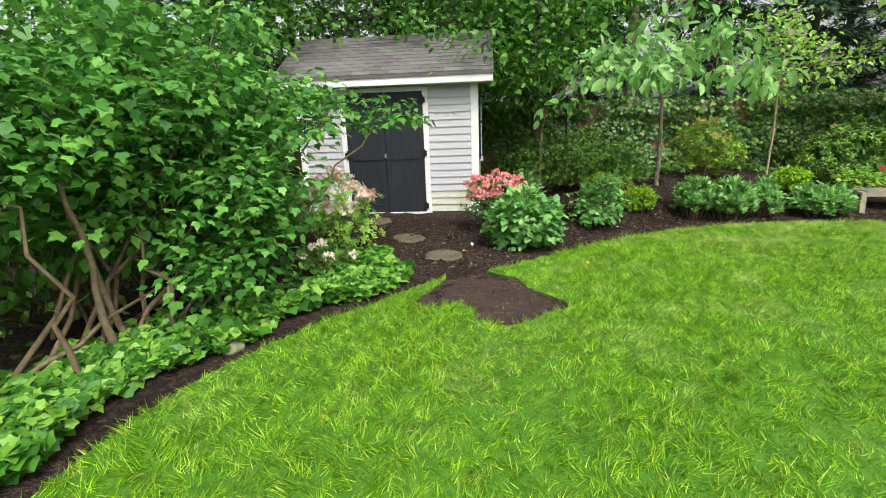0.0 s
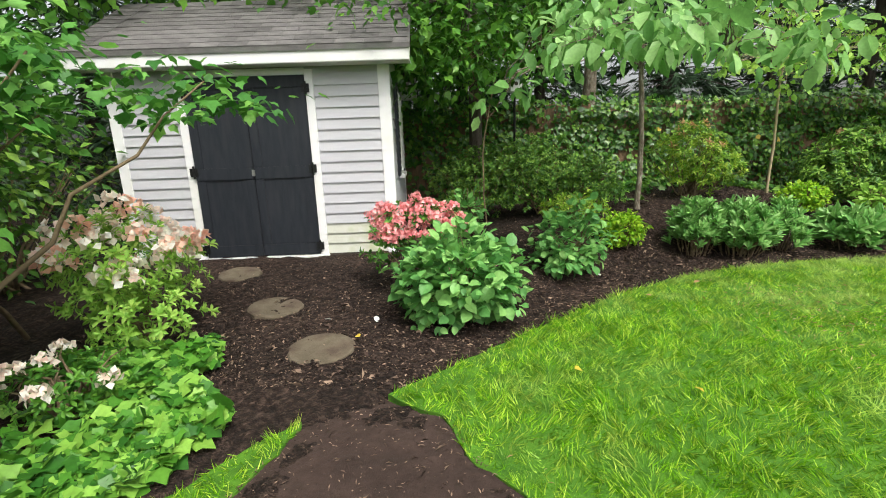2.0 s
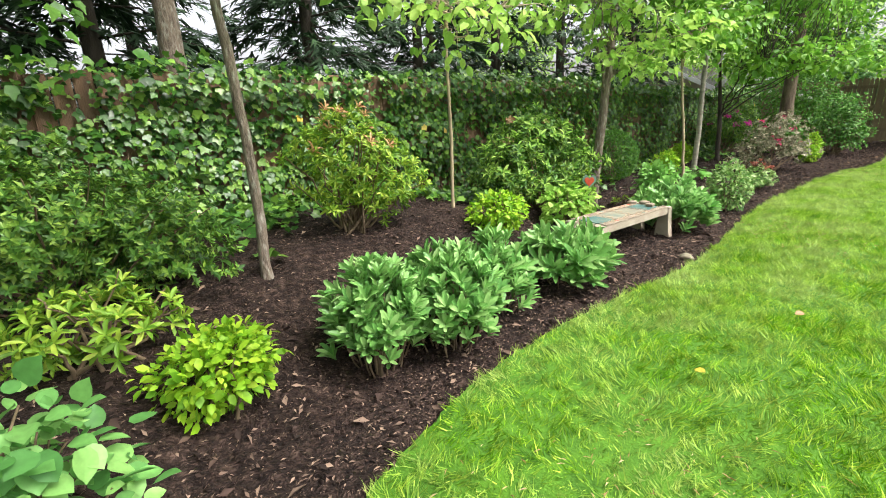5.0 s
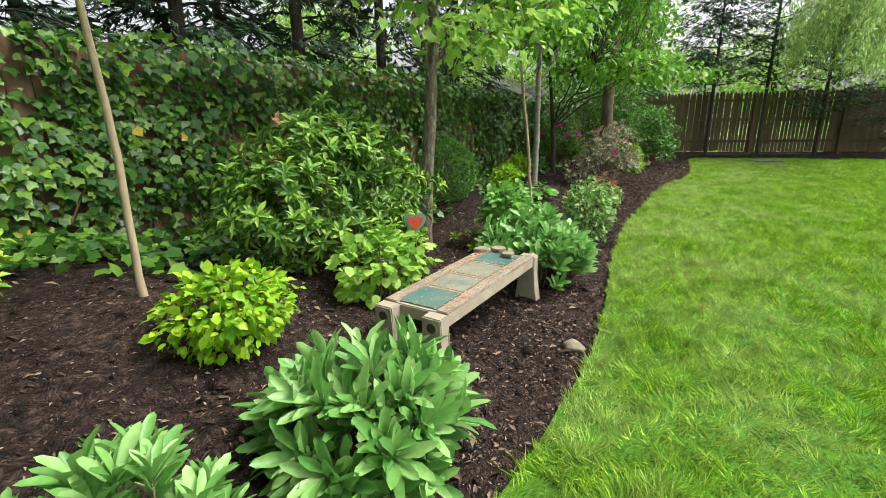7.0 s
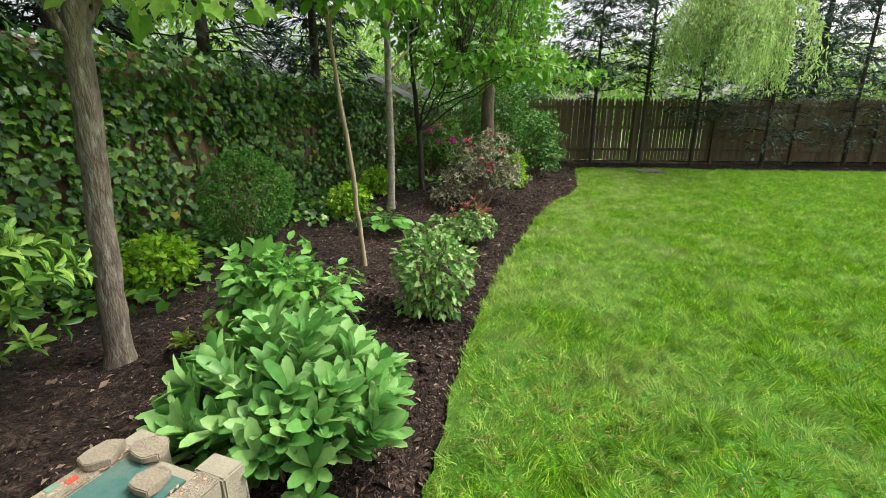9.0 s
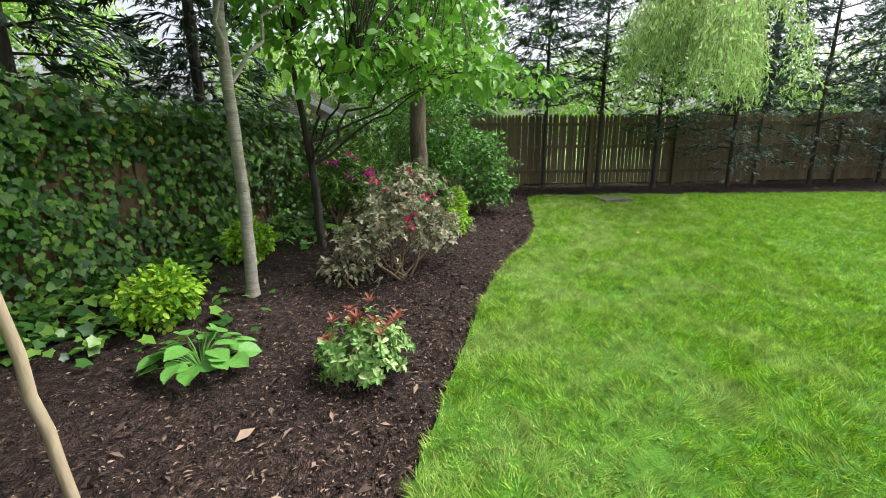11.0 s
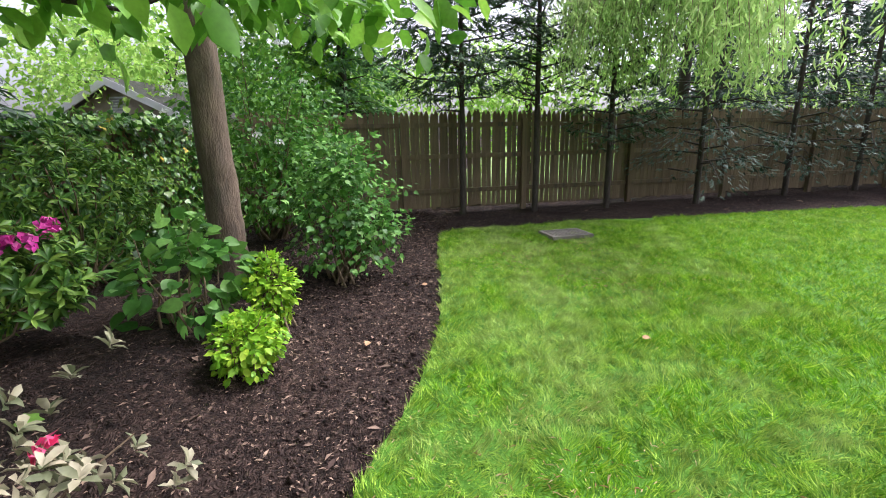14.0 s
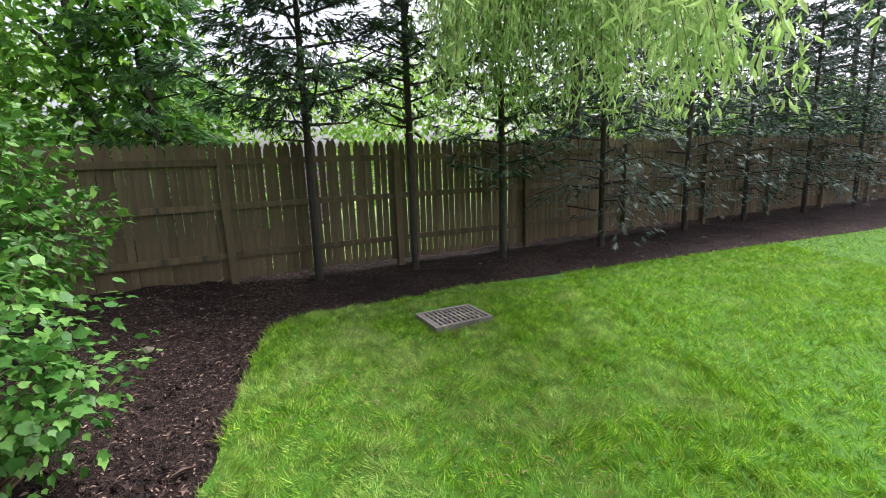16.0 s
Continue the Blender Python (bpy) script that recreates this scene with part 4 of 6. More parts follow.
# ---- shrubs and flowers ----
def shrub(name, label, at, blobs, n, size, wide, shape, material, seed, category="shrub", shell=0.5, stems=14, r0=0.01, droop=0.3, up=0.7, rough=0.35, group=""):
    """A leafy shrub: stems from the base and a crown of single leaves. Blobs are relative to the base."""
    x, y = at
    ob = thing(name, label, category, (x, y, gz(x, y) - 0.02), group=group)
    v, f = scatter_leaves(blobs, n, size, wide, shape, seed, shell, droop, up, rough)
    ok = v[f].min(1)[:, 2] > 0.0
    np_part("foliage", v, f[ok], material, ob, kind="stuff")
    r = np.random.default_rng(seed + 1)
    T, _ = crown_points(blobs, stems, r, 0.5, 0.2)
    T[:, 2] = np.maximum(T[:, 2], 0.08)
    v, f = tubes(stems_to(T, (0, 0, 0), seed, r0, 0.003, 0.07), 5)
    np_part("stem", v, f, M_STEM, ob, kind="stuff")
    return ob


def whorled(name, label, at, blobs, tips, per, size, wide, material, seed, category="shrub", stems=16, lift=0.5, up=0.6, r0=0.012, shell=0.55, rough=0.3, group="", shape="long"):
    """A shrub with whorls of leaves on its shoot tips."""
    x, y = at
    ob = thing(name, label, category, (x, y, gz(x, y) - 0.02), group=group)
    r = np.random.default_rng(seed)
    T, d = crown_points(blobs, tips, r, shell, rough)
    A = unit(d * 0.8 + np.array([0, 0, up]) + r.normal(0, 0.25, (tips, 3)))
    ok = T[:, 2] > 0.06
    T, A = T[ok], A[ok]
    v, f = rosettes(T, A, per, size, wide, seed, lift, shape)
    np_part("foliage", v, f, material, ob, kind="stuff")
    v, f = tubes(stems_to(T[r.choice(len(T), min(stems, len(T)), replace=False)], (0, 0, 0), seed, r0, 0.003, 0.06), 5)
    np_part("stem", v, f, M_STEM, ob, kind="stuff")
    return ob, T, A


def flowers(parent, centres, per, rad, size, material, seed, name="blossom", label=""):
    """Blossom heads: tight balls of small petals, one mesh a head."""
    r = np.random.default_rng(seed)
    for c in centres:
        d = sphere_dirs(per, r)
        d[:, 2] = np.abs(d[:, 2]) * 0.9 - 0.15
        P = np.array(c) + d * rad * (0.6 + 0.4 * r.random((per, 1)))
        D = unit(np.cross(d, sphere_dirs(per, r)) + 0.4 * d)
        v, f = leaves(P, D, d, size * (0.8 + 0.4 * r.random(per)), size * 0.9, "simple")
        np_part(name, v, f, material, parent, label)


# big light-leaved viburnum over the left bed
vb = thing("viburnum", "large arching viburnum with fresh light green leaves", "shrub", (-1.7, 3.0, 0.0))
VB = [((-0.1, -0.6, 1.75), (0.75, 1.0, 0.6)), ((0.35, 0.3, 1.7), (0.75, 0.8, 0.45)), ((0.5, 1.2, 1.78), (0.62, 0.6, 0.3)), ((-0.5, 0.6, 2.2), (0.9, 1.4, 0.7)),
      ((0.0, 0.1, 1.1), (0.75, 1.1, 0.5)), ((1.25, 1.75, 1.72), (0.5, 0.32, 0.22)), ((-0.6, -1.4, 1.5), (0.8, 1.0, 0.8)), ((-0.35, 0.9, 0.9), (0.5, 0.6, 0.45)), ((0.3, 0.2, 0.55), (0.4, 0.6, 0.3)), ((0.7, -0.2, 0.95), (0.35, 0.4, 0.38)), ((0.7, -0.1, 1.15), (0.4, 0.4, 0.4)), ((0.5, -0.3, 0.5), (0.4, 0.6, 0.3))]
(v, f), C = clump_leaves(VB, 1150, 12, 0.12, 0.078, 0.8, "three_lobed", 21, 0.42, 0.4, 1.5, 0.5, 0.3)
np_part("foliage", v, f, L_VIBL, vb, kind="stuff")
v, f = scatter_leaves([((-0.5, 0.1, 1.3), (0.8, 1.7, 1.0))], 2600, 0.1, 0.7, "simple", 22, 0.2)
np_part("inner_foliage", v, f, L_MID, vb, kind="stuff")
r = np.random.default_rng(3)
lines = []
for i in range(26):
    c = C[r.integers(len(C))]
    a = (r.normal(-0.25, 0.3), r.normal(-0.6, 0.8), 0)
    lines.append((bent(a, c, 8, 0.08, 0.2, i), np.linspace(0.022, 0.005, 8)))
lines += [(bent((0.02, -1.05, 0), (0.05, -1.2, 1.3), 8, 0.03, 0, 91), np.linspace(0.03, 0.015, 8)), (bent((-0.05, -0.85, 0), (-0.35, -0.9, 1.3), 8, 0.04, 0, 92), np.linspace(0.028, 0.014, 8)),
          (bent((0.2, 0.6, 0.2), (1.35, 1.8, 1.75), 8, 0.04, 0.1, 93), np.linspace(0.02, 0.005, 8))]
v, f = tubes(lines, 6)
np_part("stem", v, f, M_STEM, vb, kind="stuff")

# ivy on the ground along the left bed
gi = thing("ground_ivy", "fresh green ivy covering the bed edge", "ground cover", (0, 0, 0))
r = np.random.default_rng(31)
n = 10000
y = r.uniform(-1.2, 4.75, n)
edge_x = np.interp(y, [p[1] for p in LEFT] + [4.2, 4.75], [p[0] for p in LEFT] + [-0.1, -0.3])
x = edge_x - 0.16 - np.abs(r.normal(0, 0.42, n)) - 0.1 * (np.sin(y * 5) + 1)
hgt = np.array([0.06 + 0.13 * (noise.noise((a * 2.2, b * 2.2, 4)) + 0.5) for a, b in zip(x, y)]).clip(0.02, 0.24)
P = np.stack([x, y, ground_z(x, y) + hgt * r.random(n) ** 0.5 + 0.01], -1)
D = unit(np.stack([r.normal(0.2, 1.0, n), r.normal(-0.2, 1.0, n), r.normal(-0.25, 0.4, n)], -1))
N = unit(np.stack([r.normal(0.2, 0.5, n), r.normal(-0.2, 0.5, n), np.ones(n)], -1))
L = 0.07 * (1 + r.normal(0, 0.3, n)).clip(0.4, 1.7)
v, f = leaves(P, D, N, L, L * 0.95, "lobed")
np_part("foliage", v, f, L_IVYG, gi, kind="stuff")

gw = thing("ground_ivy", "dark green ivy creeping from the wall over the bed", "ground cover", (0, 0, 0))
r = np.random.default_rng(33)
n = 6600
x = r.uniform(2.2, 20.0, n)
wy = 10.5 + 0.11 * (x - 6.4)
y = wy - 0.15 - np.abs(r.normal(0, 0.45, n)) * (1 + 0.5 * np.sin(x * 2.3))
P = np.stack([x, y, ground_z(x, y) + 0.02 + 0.1 * r.random(n)], -1)
D = unit(np.stack([r.normal(0, 1, n), r.normal(-0.4, 1, n), r.normal(-0.2, 0.35, n)], -1))
N = unit(np.stack([r.normal(0, 0.45, n), r.normal(-0.3, 0.45, n), np.ones(n)], -1))
L = 0.075 * (1 + r.normal(0, 0.3, n)).clip(0.4, 1.6)
v, f = leaves(P, D, N, L, L * 0.95, "lobed")
np_part("foliage", v, f, L_IVY, gw, kind="stuff")

# peach azalea between the viburnum and the shed
az, T, A = whorled("azalea", "azalea with fading peach and white blossom", (-1.15, 5.0), [((-0.08, 0, 0.64), (0.56, 0.46, 0.36)), ((0.15, -0.25, 0.35), (0.42, 0.34, 0.27))], 320, 7, 0.06, 0.36, L_FAR, 41)
top = T[T[:, 2] > 0.55][:44]
flowers(az, top[:26] + [0, 0, 0.05], 20, 0.07, 0.062, F_PEACH, 42, label="white and peach blossom head")
flowers(az, top[26:] + [0, 0, 0.04], 18, 0.065, 0.06, F_APRI, 46, label="apricot pink blossom head")
az2, T, A = whorled("azalea", "low azalea with a few pale pink blossoms", (-0.95, 4.05), [((0, 0, 0.2), (0.32, 0.35, 0.16))], 90, 7, 0.05, 0.38, L_MID, 43)
flowers(az2, T[T[:, 2] > 0.2][:6] + [0, 0, 0.03], 34, 0.05, 0.04, F_PEACH, 44, label="pale pink blossom head")
shrub("shrub", "thin dark green shrub beside the shed corner", (-2.35, 6.2), [((0, 0, 0.3), (0.45, 0.4, 0.3))], 700, 0.05, 0.5, "simple", L_MID, 45)

# hydrangea clump with a coral azalea behind it
shrub("hydrangea", "broad hydrangea with rounded fresh green leaves", (1.17, 5.32), [((0.0, 0, 0.40), (0.46, 0.42, 0.38)), ((0.22, 0.05, 0.3), (0.32, 0.34, 0.28)), ((-0.2, -0.02, 0.34), (0.3, 0.32, 0.3))],
      1700, 0.078, 0.8, "round", L_HYD, 51, shell=0.5, stems=26, droop=0.1, up=1.5)
az3, T, A = whorled("azalea", "azalea covered in coral pink blossom", (0.81, 5.9), [((0, 0, 0.58), (0.46, 0.3, 0.24)), ((-0.3, -0.12, 0.45), (0.2, 0.2, 0.24))], 170, 6, 0.055, 0.4, L_MID, 52)
flowers(az3, T[T[:, 2] > 0.42][:84] + [0, 0, 0.03], 30, 0.05, 0.04, F_PINK, 53, label="coral pink blossom head")
shrub("hydrangea", "open hydrangea with bluish green rounded leaves and bare stems", (2.28, 6.38), [((0.0, 0.05, 0.34), (0.4, 0.34, 0.3)), ((-0.12, -0.12, 0.2), (0.3, 0.25, 0.18)), ((0.12, 0.1, 0.56), (0.2, 0.18, 0.18))],
      800, 0.07, 0.8, "round", L_HYD, 54, shell=0.45, stems=22, droop=0.1, up=1.5)
shrub("hydrangea", "small mid green hydrangea under the sapling", (1.22, 7.6), [((0, 0, 0.3), (0.24, 0.24, 0.24))], 170, 0.09, 0.75, "round", L_HYD, 55, droop=0.1, up=1.4)

# golden mounds
def golden(at, rad, h, seed, label="low golden yellow leaved shrub"):
    return shrub("golden_shrub", label, at, [((0, 0, h * 0.52), (rad, rad * 0.9, h * 0.5)), ((rad * 0.3, 0, h * 0.6), (rad * 0.6, rad * 0.6, h * 0.42))], int(1500 * rad / 0.3), 0.046, 0.62, "ovate", L_YEL, seed,
                 shell=0.55, stems=16, up=0.9, group="golden shrubs")


golden((2.98, 7.1), 0.26, 0.36, 61, "low bright golden leaved shrub in mulch")
golden((5.65, 8.15), 0.28, 0.36, 62)
golden((8.95, 9.75), 0.28, 0.36, 63)
golden((11.5, 9.8), 0.27, 0.42, 64)
golden((13.1, 10.35), 0.27, 0.42, 65)
golden((15.35, 8.68), 0.22, 0.36, 67, "small golden leaved shrub at the path edge")
golden((15.95, 8.82), 0.19, 0.55, 68, "upright golden variegated shrub")

# rhododendrons and pieris in front of the ivy
whorled("rhododendron", "dark green rhododendron before the ivy", (2.35, 8.35), [((-0.15, 0, 0.62), (0.75, 0.55, 0.5)), ((0.5, -0.1, 0.42), (0.5, 0.5, 0.38))], 1700, 8, 0.047, 0.45, L_RHO, 71, stems=34, shell=0.3, rough=0.55, shape="simple")
whorled("rhododendron", "leggy dark rhododendron beside the shed", (1.35, 8.5), [((0, 0, 0.6), (0.6, 0.5, 0.5))], 750, 8, 0.05, 0.45, L_RHO, 72, stems=28, shell=0.3, rough=0.5, shape="simple")
pi, T, A = whorled("pieris", "pieris with orange and pale new shoots", (4.35, 8.55), [((0, 0, 0.6), (0.52, 0.42, 0.42)), ((0.3, -0.1, 0.4), (0.4, 0.3, 0.3))], 380, 8, 0.065, 0.28, L_YOL, 73, stems=26)
sel = T[(T[:, 2] > 0.65)][:15]
v, f = rosettes(sel + [0, 0, 0.04], np.tile([0.3, -0.4, 0.6], (len(sel), 1)), 7, 0.075, 0.26, 74)
np_part("new_growth", v, f, L_ORANGE, pi, "orange new leaves", kind="stuff")
yr, T, A = whorled("rhododendron", "olive and yellow leaved rhododendron with brown spent blooms", (6.95, 8.82), [((0.0, 0.1, 0.85), (0.6, 0.42, 0.36)), ((-0.5, 0.0, 0.55), (0.45, 0.38, 0.36)), ((0.5, -0.02, 0.5), (0.45, 0.36, 0.34)), ((0.0, -0.2, 0.3), (0.7, 0.28, 0.22))],
                   620, 9, 0.082, 0.29, L_RHO, 75, stems=34, shell=0.35, rough=0.5)
out = np.linalg.norm(T * [0.7, 1, 1] - [0, 0.1, 0.45], axis=1) > 0.42
v, f = rosettes(T[out][::3] + [0, -0.01, 0.025], A[out][::3], 6, 0.085, 0.3, 78, 0.35)
np_part("new_growth", v, f, L_FAR, yr, "yellow green new leaves", kind="stuff")
sel = T[T[:, 2] > 0.7][::14][:7]
flowers(yr, sel + [0, 0, 0.04], 26, 0.05, 0.045, L_DEAD, 76, "spent_bloom", "brown withered bloom")
whorled("rhododendron", "small yellow green rhododendron in mulch", (2.55, 7.5), [((0, 0, 0.2), (0.4, 0.28, 0.17))], 110, 8, 0.07, 0.3, L_YOL, 77)

# laurel-like clumps with long upright leaves
def laurel(at, rad, h, tips, seed, label, size=0.13, wide=0.3, lean=0.7):
    x, y = at
    ob = thing("skimmia", label, "shrub", (x, y, gz(x, y) - 0.02), group="skimmias along the bed")
    r = np.random.default_rng(seed)
    q = np.sqrt(r.random(tips)) * rad
    a = r.random(tips) * 6.283
    zt = h * (1 - 0.45 * (q / rad) ** 2) * r.uniform(0.22, 1.0, tips) ** 0.8
    T = np.stack([q * np.cos(a), q * np.sin(a), zt], -1)
    A = unit(np.stack([np.cos(a) * q / rad * lean, np.sin(a) * q / rad * lean, np.ones(tips)], -1) + r.normal(0, 0.15, (tips, 3)))
    v, f = rosettes(T, A, 10, size, wide, seed, 1.4, "paddle")
    np_part("foliage", v, f, L_SKIM, ob, kind="stuff")
    base = T * np.array([0.6, 0.6, 0.0])
    v, f = tubes([(bent(base[i], T[i], 4, 0.01, 0, seed + i), np.linspace(0.006, 0.004, 4)) for i in range(0, tips, 4)], 5)
    np_part("stem", v, f, M_STEM, ob, kind="stuff")
    return ob


laurel((3.82, 7.14), 0.27, 0.64, 150, 81, "glossy green skimmia with upright leaf whorls", 0.108, 0.27)
laurel((4.32, 7.14), 0.34, 0.64, 210, 82, "glossy green skimmia with upright leaf whorls", 0.108, 0.27)
laurel((4.86, 7.33), 0.28, 0.58, 130, 83, "glossy green skimmia with upright leaf whorls", 0.108, 0.27)
laurel((5.72, 7.38), 0.34, 0.46, 95, 84, "low plant with long arching leaves beside the bench", 0.17, 0.24, 1.1)
laurel((8.05, 7.72), 0.4, 0.54, 140, 85, "large skimmia with broad glossy leaves behind the bench", 0.14, 0.33)
shrub("skimmia", "fresh light green leafy clump behind the bench", (8.6, 8.2), [((0, 0, 0.34), (0.36, 0.3, 0.28)), ((-0.1, 0.05, 0.5), (0.2, 0.2, 0.18))], 1000, 0.075, 0.55, "ovate", L_HOSTA, 86, shell=0.4, stems=26, up=1.0, rough=0.5,
      group="skimmias along the bed")
shrub("heuchera", "lime green heuchera with scalloped leaves", (6.7, 8.2), [((0, 0, 0.24), (0.34, 0.22, 0.2)), ((0.22, -0.02, 0.22), (0.22, 0.15, 0.17))], 620, 0.06, 0.95, "round", L_FAR, 88, "plant", shell=0.6, up=1.2)
shrub("euonymus", "variegated euonymus with cream edged leaves", (9.55, 7.78), [((0, 0, 0.34), (0.27, 0.26, 0.32))], 1500, 0.055, 0.55, "simple", L_EUO, 89, shell=0.5)
whorled("euonymus", "low trailing leafy shoots beside the trunk", (8.45, 8.55), [((0, 0, 0.08), (0.35, 0.2, 0.07))], 26, 6, 0.08, 0.4, L_YOL, 90, "plant")
shrub("boxwood", "round clipped dark green boxwood ball", (10.15, 10.05), [((0, 0, 0.46), (0.43, 0.43, 0.45))], 6500, 0.03, 0.6, "simple", L_MID, 91, shell=0.85, rough=0.06)

# hosta with large single leaves
hosta = thing("hosta", "low plant with large rounded light green leaves", "plant", (11.08, 9.06, gz(11.08, 9.06)))
r = np.random.default_rng(95)
for i in range(40):
    a = i * 2.4 + r.normal(0, 0.3)
    q = 0.03 + 0.2 * math.sqrt((i + 1) / 40)
    P = np.array([[q * math.cos(a), q * math.sin(a), 0.22 - 0.5 * q + r.normal(0, 0.02)]])
    D = np.array([[math.cos(a) + r.normal(0, 0.4), math.sin(a) + r.normal(0, 0.4), 0.15 - 1.6 * q]])
    v, f = leaves(P, D, np.array([[0.35 * math.cos(a) + r.normal(0, 0.22), 0.35 * math.sin(a) + r.normal(0, 0.22), 1.0]]), 0.09 + 0.05 * r.random(), 0.095 + 0.035 * r.random(), "round")
    np_part("leaf", v, f, L_HOSTA, hosta, smooth=True)
    v, f = tubes([(np.array([(0, 0, 0), P[0] * [0.5, 0.5, 0.7], P[0]]), [0.005, 0.004, 0.003])], 5)
    np_part("stalk", v, f, L_HOSTA, hosta)

# red-tipped pieris and the pale variegated azalea
rp, T, A = whorled("pieris", "small variegated pieris with red new shoots", (11.45, 8.2), [((0, 0, 0.22), (0.27, 0.25, 0.2)), ((0.02, 0, 0.16), (0.32, 0.3, 0.12))], 150, 8, 0.052, 0.45, L_EUO, 101, lift=0.2)
sel = T[T[:, 2] > 0.27][:12]
v, f = rosettes(sel + [0, 0, 0.06], np.tile([0.0, 0.0, 1.0], (len(sel), 1)), 8, 0.06, 0.25, 102, 0.9)
np_part("new_growth", v, f, L_REDTIP, rp, "upright red new leaves", kind="stuff")
va, T, A = whorled("azalea", "open azalea with pale cream and tan leaves and crooked stems", (13.25, 8.7), [((0.05, -0.05, 0.72), (0.72, 0.5, 0.3)), ((0.6, -0.25, 0.42), (0.34, 0.28, 0.22)), ((-0.4, 0.15, 0.48), (0.46, 0.38, 0.24)), ((0.3, -0.25, 0.45), (0.42, 0.3, 0.2)), ((0.0, -0.1, 0.98), (0.45, 0.35, 0.16))],
                   470, 7, 0.058, 0.42, L_VAR, 103, stems=10, r0=0.016, shell=0.3, rough=0.8)
flowers(va, T[::33][:12] + [0, -0.03, 0.02], 16, 0.032, 0.035, F_ROSE, 104, label="deep pink blossom")
shrub("azalea", "low spreading pale leaved azalea branch", (12.8, 9.0), [((0, 0, 0.22), (0.32, 0.28, 0.14))], 260, 0.052, 0.45, "ovate", L_VAR, 105, stems=9)
mg, T, A = whorled("rhododendron", "rhododendron with magenta blossom before the ivy", (14.9, 10.3), [((0, 0, 0.7), (0.6, 0.42, 0.38)), ((0.4, -0.2, 0.45), (0.42, 0.34, 0.3))], 300, 8, 0.1, 0.3, L_RHO, 106, stems=24)
flowers(mg, T[T[:, 2] > 0.6][::13][:15] + [0, -0.02, 0.06], 34, 0.06, 0.05, F_MAG, 107, label="magenta blossom head")
shrub("hydrangea", "bright green hydrangea at the foot of the tree", (15.75, 9.35), [((0, 0, 0.36), (0.42, 0.4, 0.34)), ((0.1, 0, 0.6), (0.2, 0.2, 0.2))], 300, 0.1, 0.8, "round", L_VIB, 108, shell=0.6, stems=18)

# viburnums by the far corner
shrub("viburnum", "fresh green leafy shrub at the bed edge", (17.15, 8.72), [((0, 0, 0.75), (0.62, 0.55, 0.55)), ((-0.1, -0.05, 1.15), (0.4, 0.4, 0.35)), ((0.25, -0.2, 0.5), (0.45, 0.4, 0.32))], 2900, 0.058, 0.76, "three_lobed", L_VIB, 111, shell=0.3, stems=30, r0=0.014, up=1.2, rough=0.7)
vw = shrub("viburnum", "tall viburnum with flat white blossom heads", (18.6, 10.2), [((0, 0, 1.5), (1.1, 0.95, 0.85)), ((-0.4, -0.3, 0.8), (0.9, 0.8, 0.6)), ((0.4, -0.5, 1.0), (0.7, 0.6, 0.6))], 6000, 0.08, 0.6, "simple", L_MID, 112, shell=0.4, stems=34, r0=0.02)
r = np.random.default_rng(113)
P, d = crown_points([((0, 0, 1.55), (1.15, 1.0, 0.95))], 60, r, 0.95, 0.1)
flowers(vw, P[(P[:, 2] > 1.2) & (P[:, 0] < 0.6)][:26], 20, 0.05, 0.03, F_WHITE, 114, label="flat white blossom head")
whorled("rhododendron", "dark shrub in the shade behind the tree", (16.5, 10.9), [((0, 0, 0.8), (0.9, 0.4, 0.6))], 300, 8, 0.09, 0.3, L_RHO, 115)


# ---- trees in the bed ----
def tree(name, label, trunk, radii, limbs, blobs, clumps, per, rad, size, wide, shape, leaf, bark, seed, droop=0.5, up=0.7, shell=0.3, sides=10, every=2):
    """A tree: tapered trunk through points, limbs into the crown, twigs and clumps of leaves. Trunk points are relative to its foot."""
    x, y, z = trunk[0]
    ob = thing(name, label, "tree", (x, y, z))
    rel = [(a - x, b - y, c - z) for a, b, c in trunk]
    line = smooth_line(rel, 6)
    rr = np.interp(np.linspace(0, 1, len(line)), np.linspace(0, 1, len(radii)), radii)
    rr[0] *= 1.25
    wob = np.random.default_rng(seed)
    line = line + wob.normal(0, 0.003, line.shape)
    v, f = tubes([(line, rr)], sides)
    v = v + np.array([noise.noise(Vector(p) * 9) for p in v])[:, None] * rr.max() * 0.12
    np_part("trunk", v, f, bark, ob, smooth=True)
    blobs = [((c[0] - x, c[1] - y, c[2] - z), s) for c, s in blobs]
    (v, f), C = clump_leaves(blobs, clumps, per, rad, size, wide, shape, seed, shell, droop, up)
    np_part("crown", v, f, leaf, ob, kind="stuff")
    for i, (k, end, r0) in enumerate(limbs):
        p0 = line[min(int(k * (len(line) - 1)), len(line) - 1)]
        e = np.array(end) - np.array([x, y, z])
        v, f = tubes([(bent(p0, e, 9, 0.04, 0.12, seed + i), np.linspace(r0, 0.006, 9))], 6)
        np_part("limb", v, f, bark, ob)
    ends = [np.array(end) - np.array([x, y, z]) for _, end, _ in limbs] + [line[-1], line[int(len(line) * 0.7)]]
    lines = []
    for i, c in enumerate(C[::every]):
        e = min(ends, key=lambda q: np.linalg.norm(q - c))
        lines.append((bent(e + (line[-1] - e) * 0.25 * wob.random(), c, 5, 0.04, 0.05, seed + 50 + i), np.linspace(0.008, 0.002, 5)))
    v, f = tubes(lines, 3)
    np_part("twig", v, f, bark, ob, kind="stuff")
    return ob


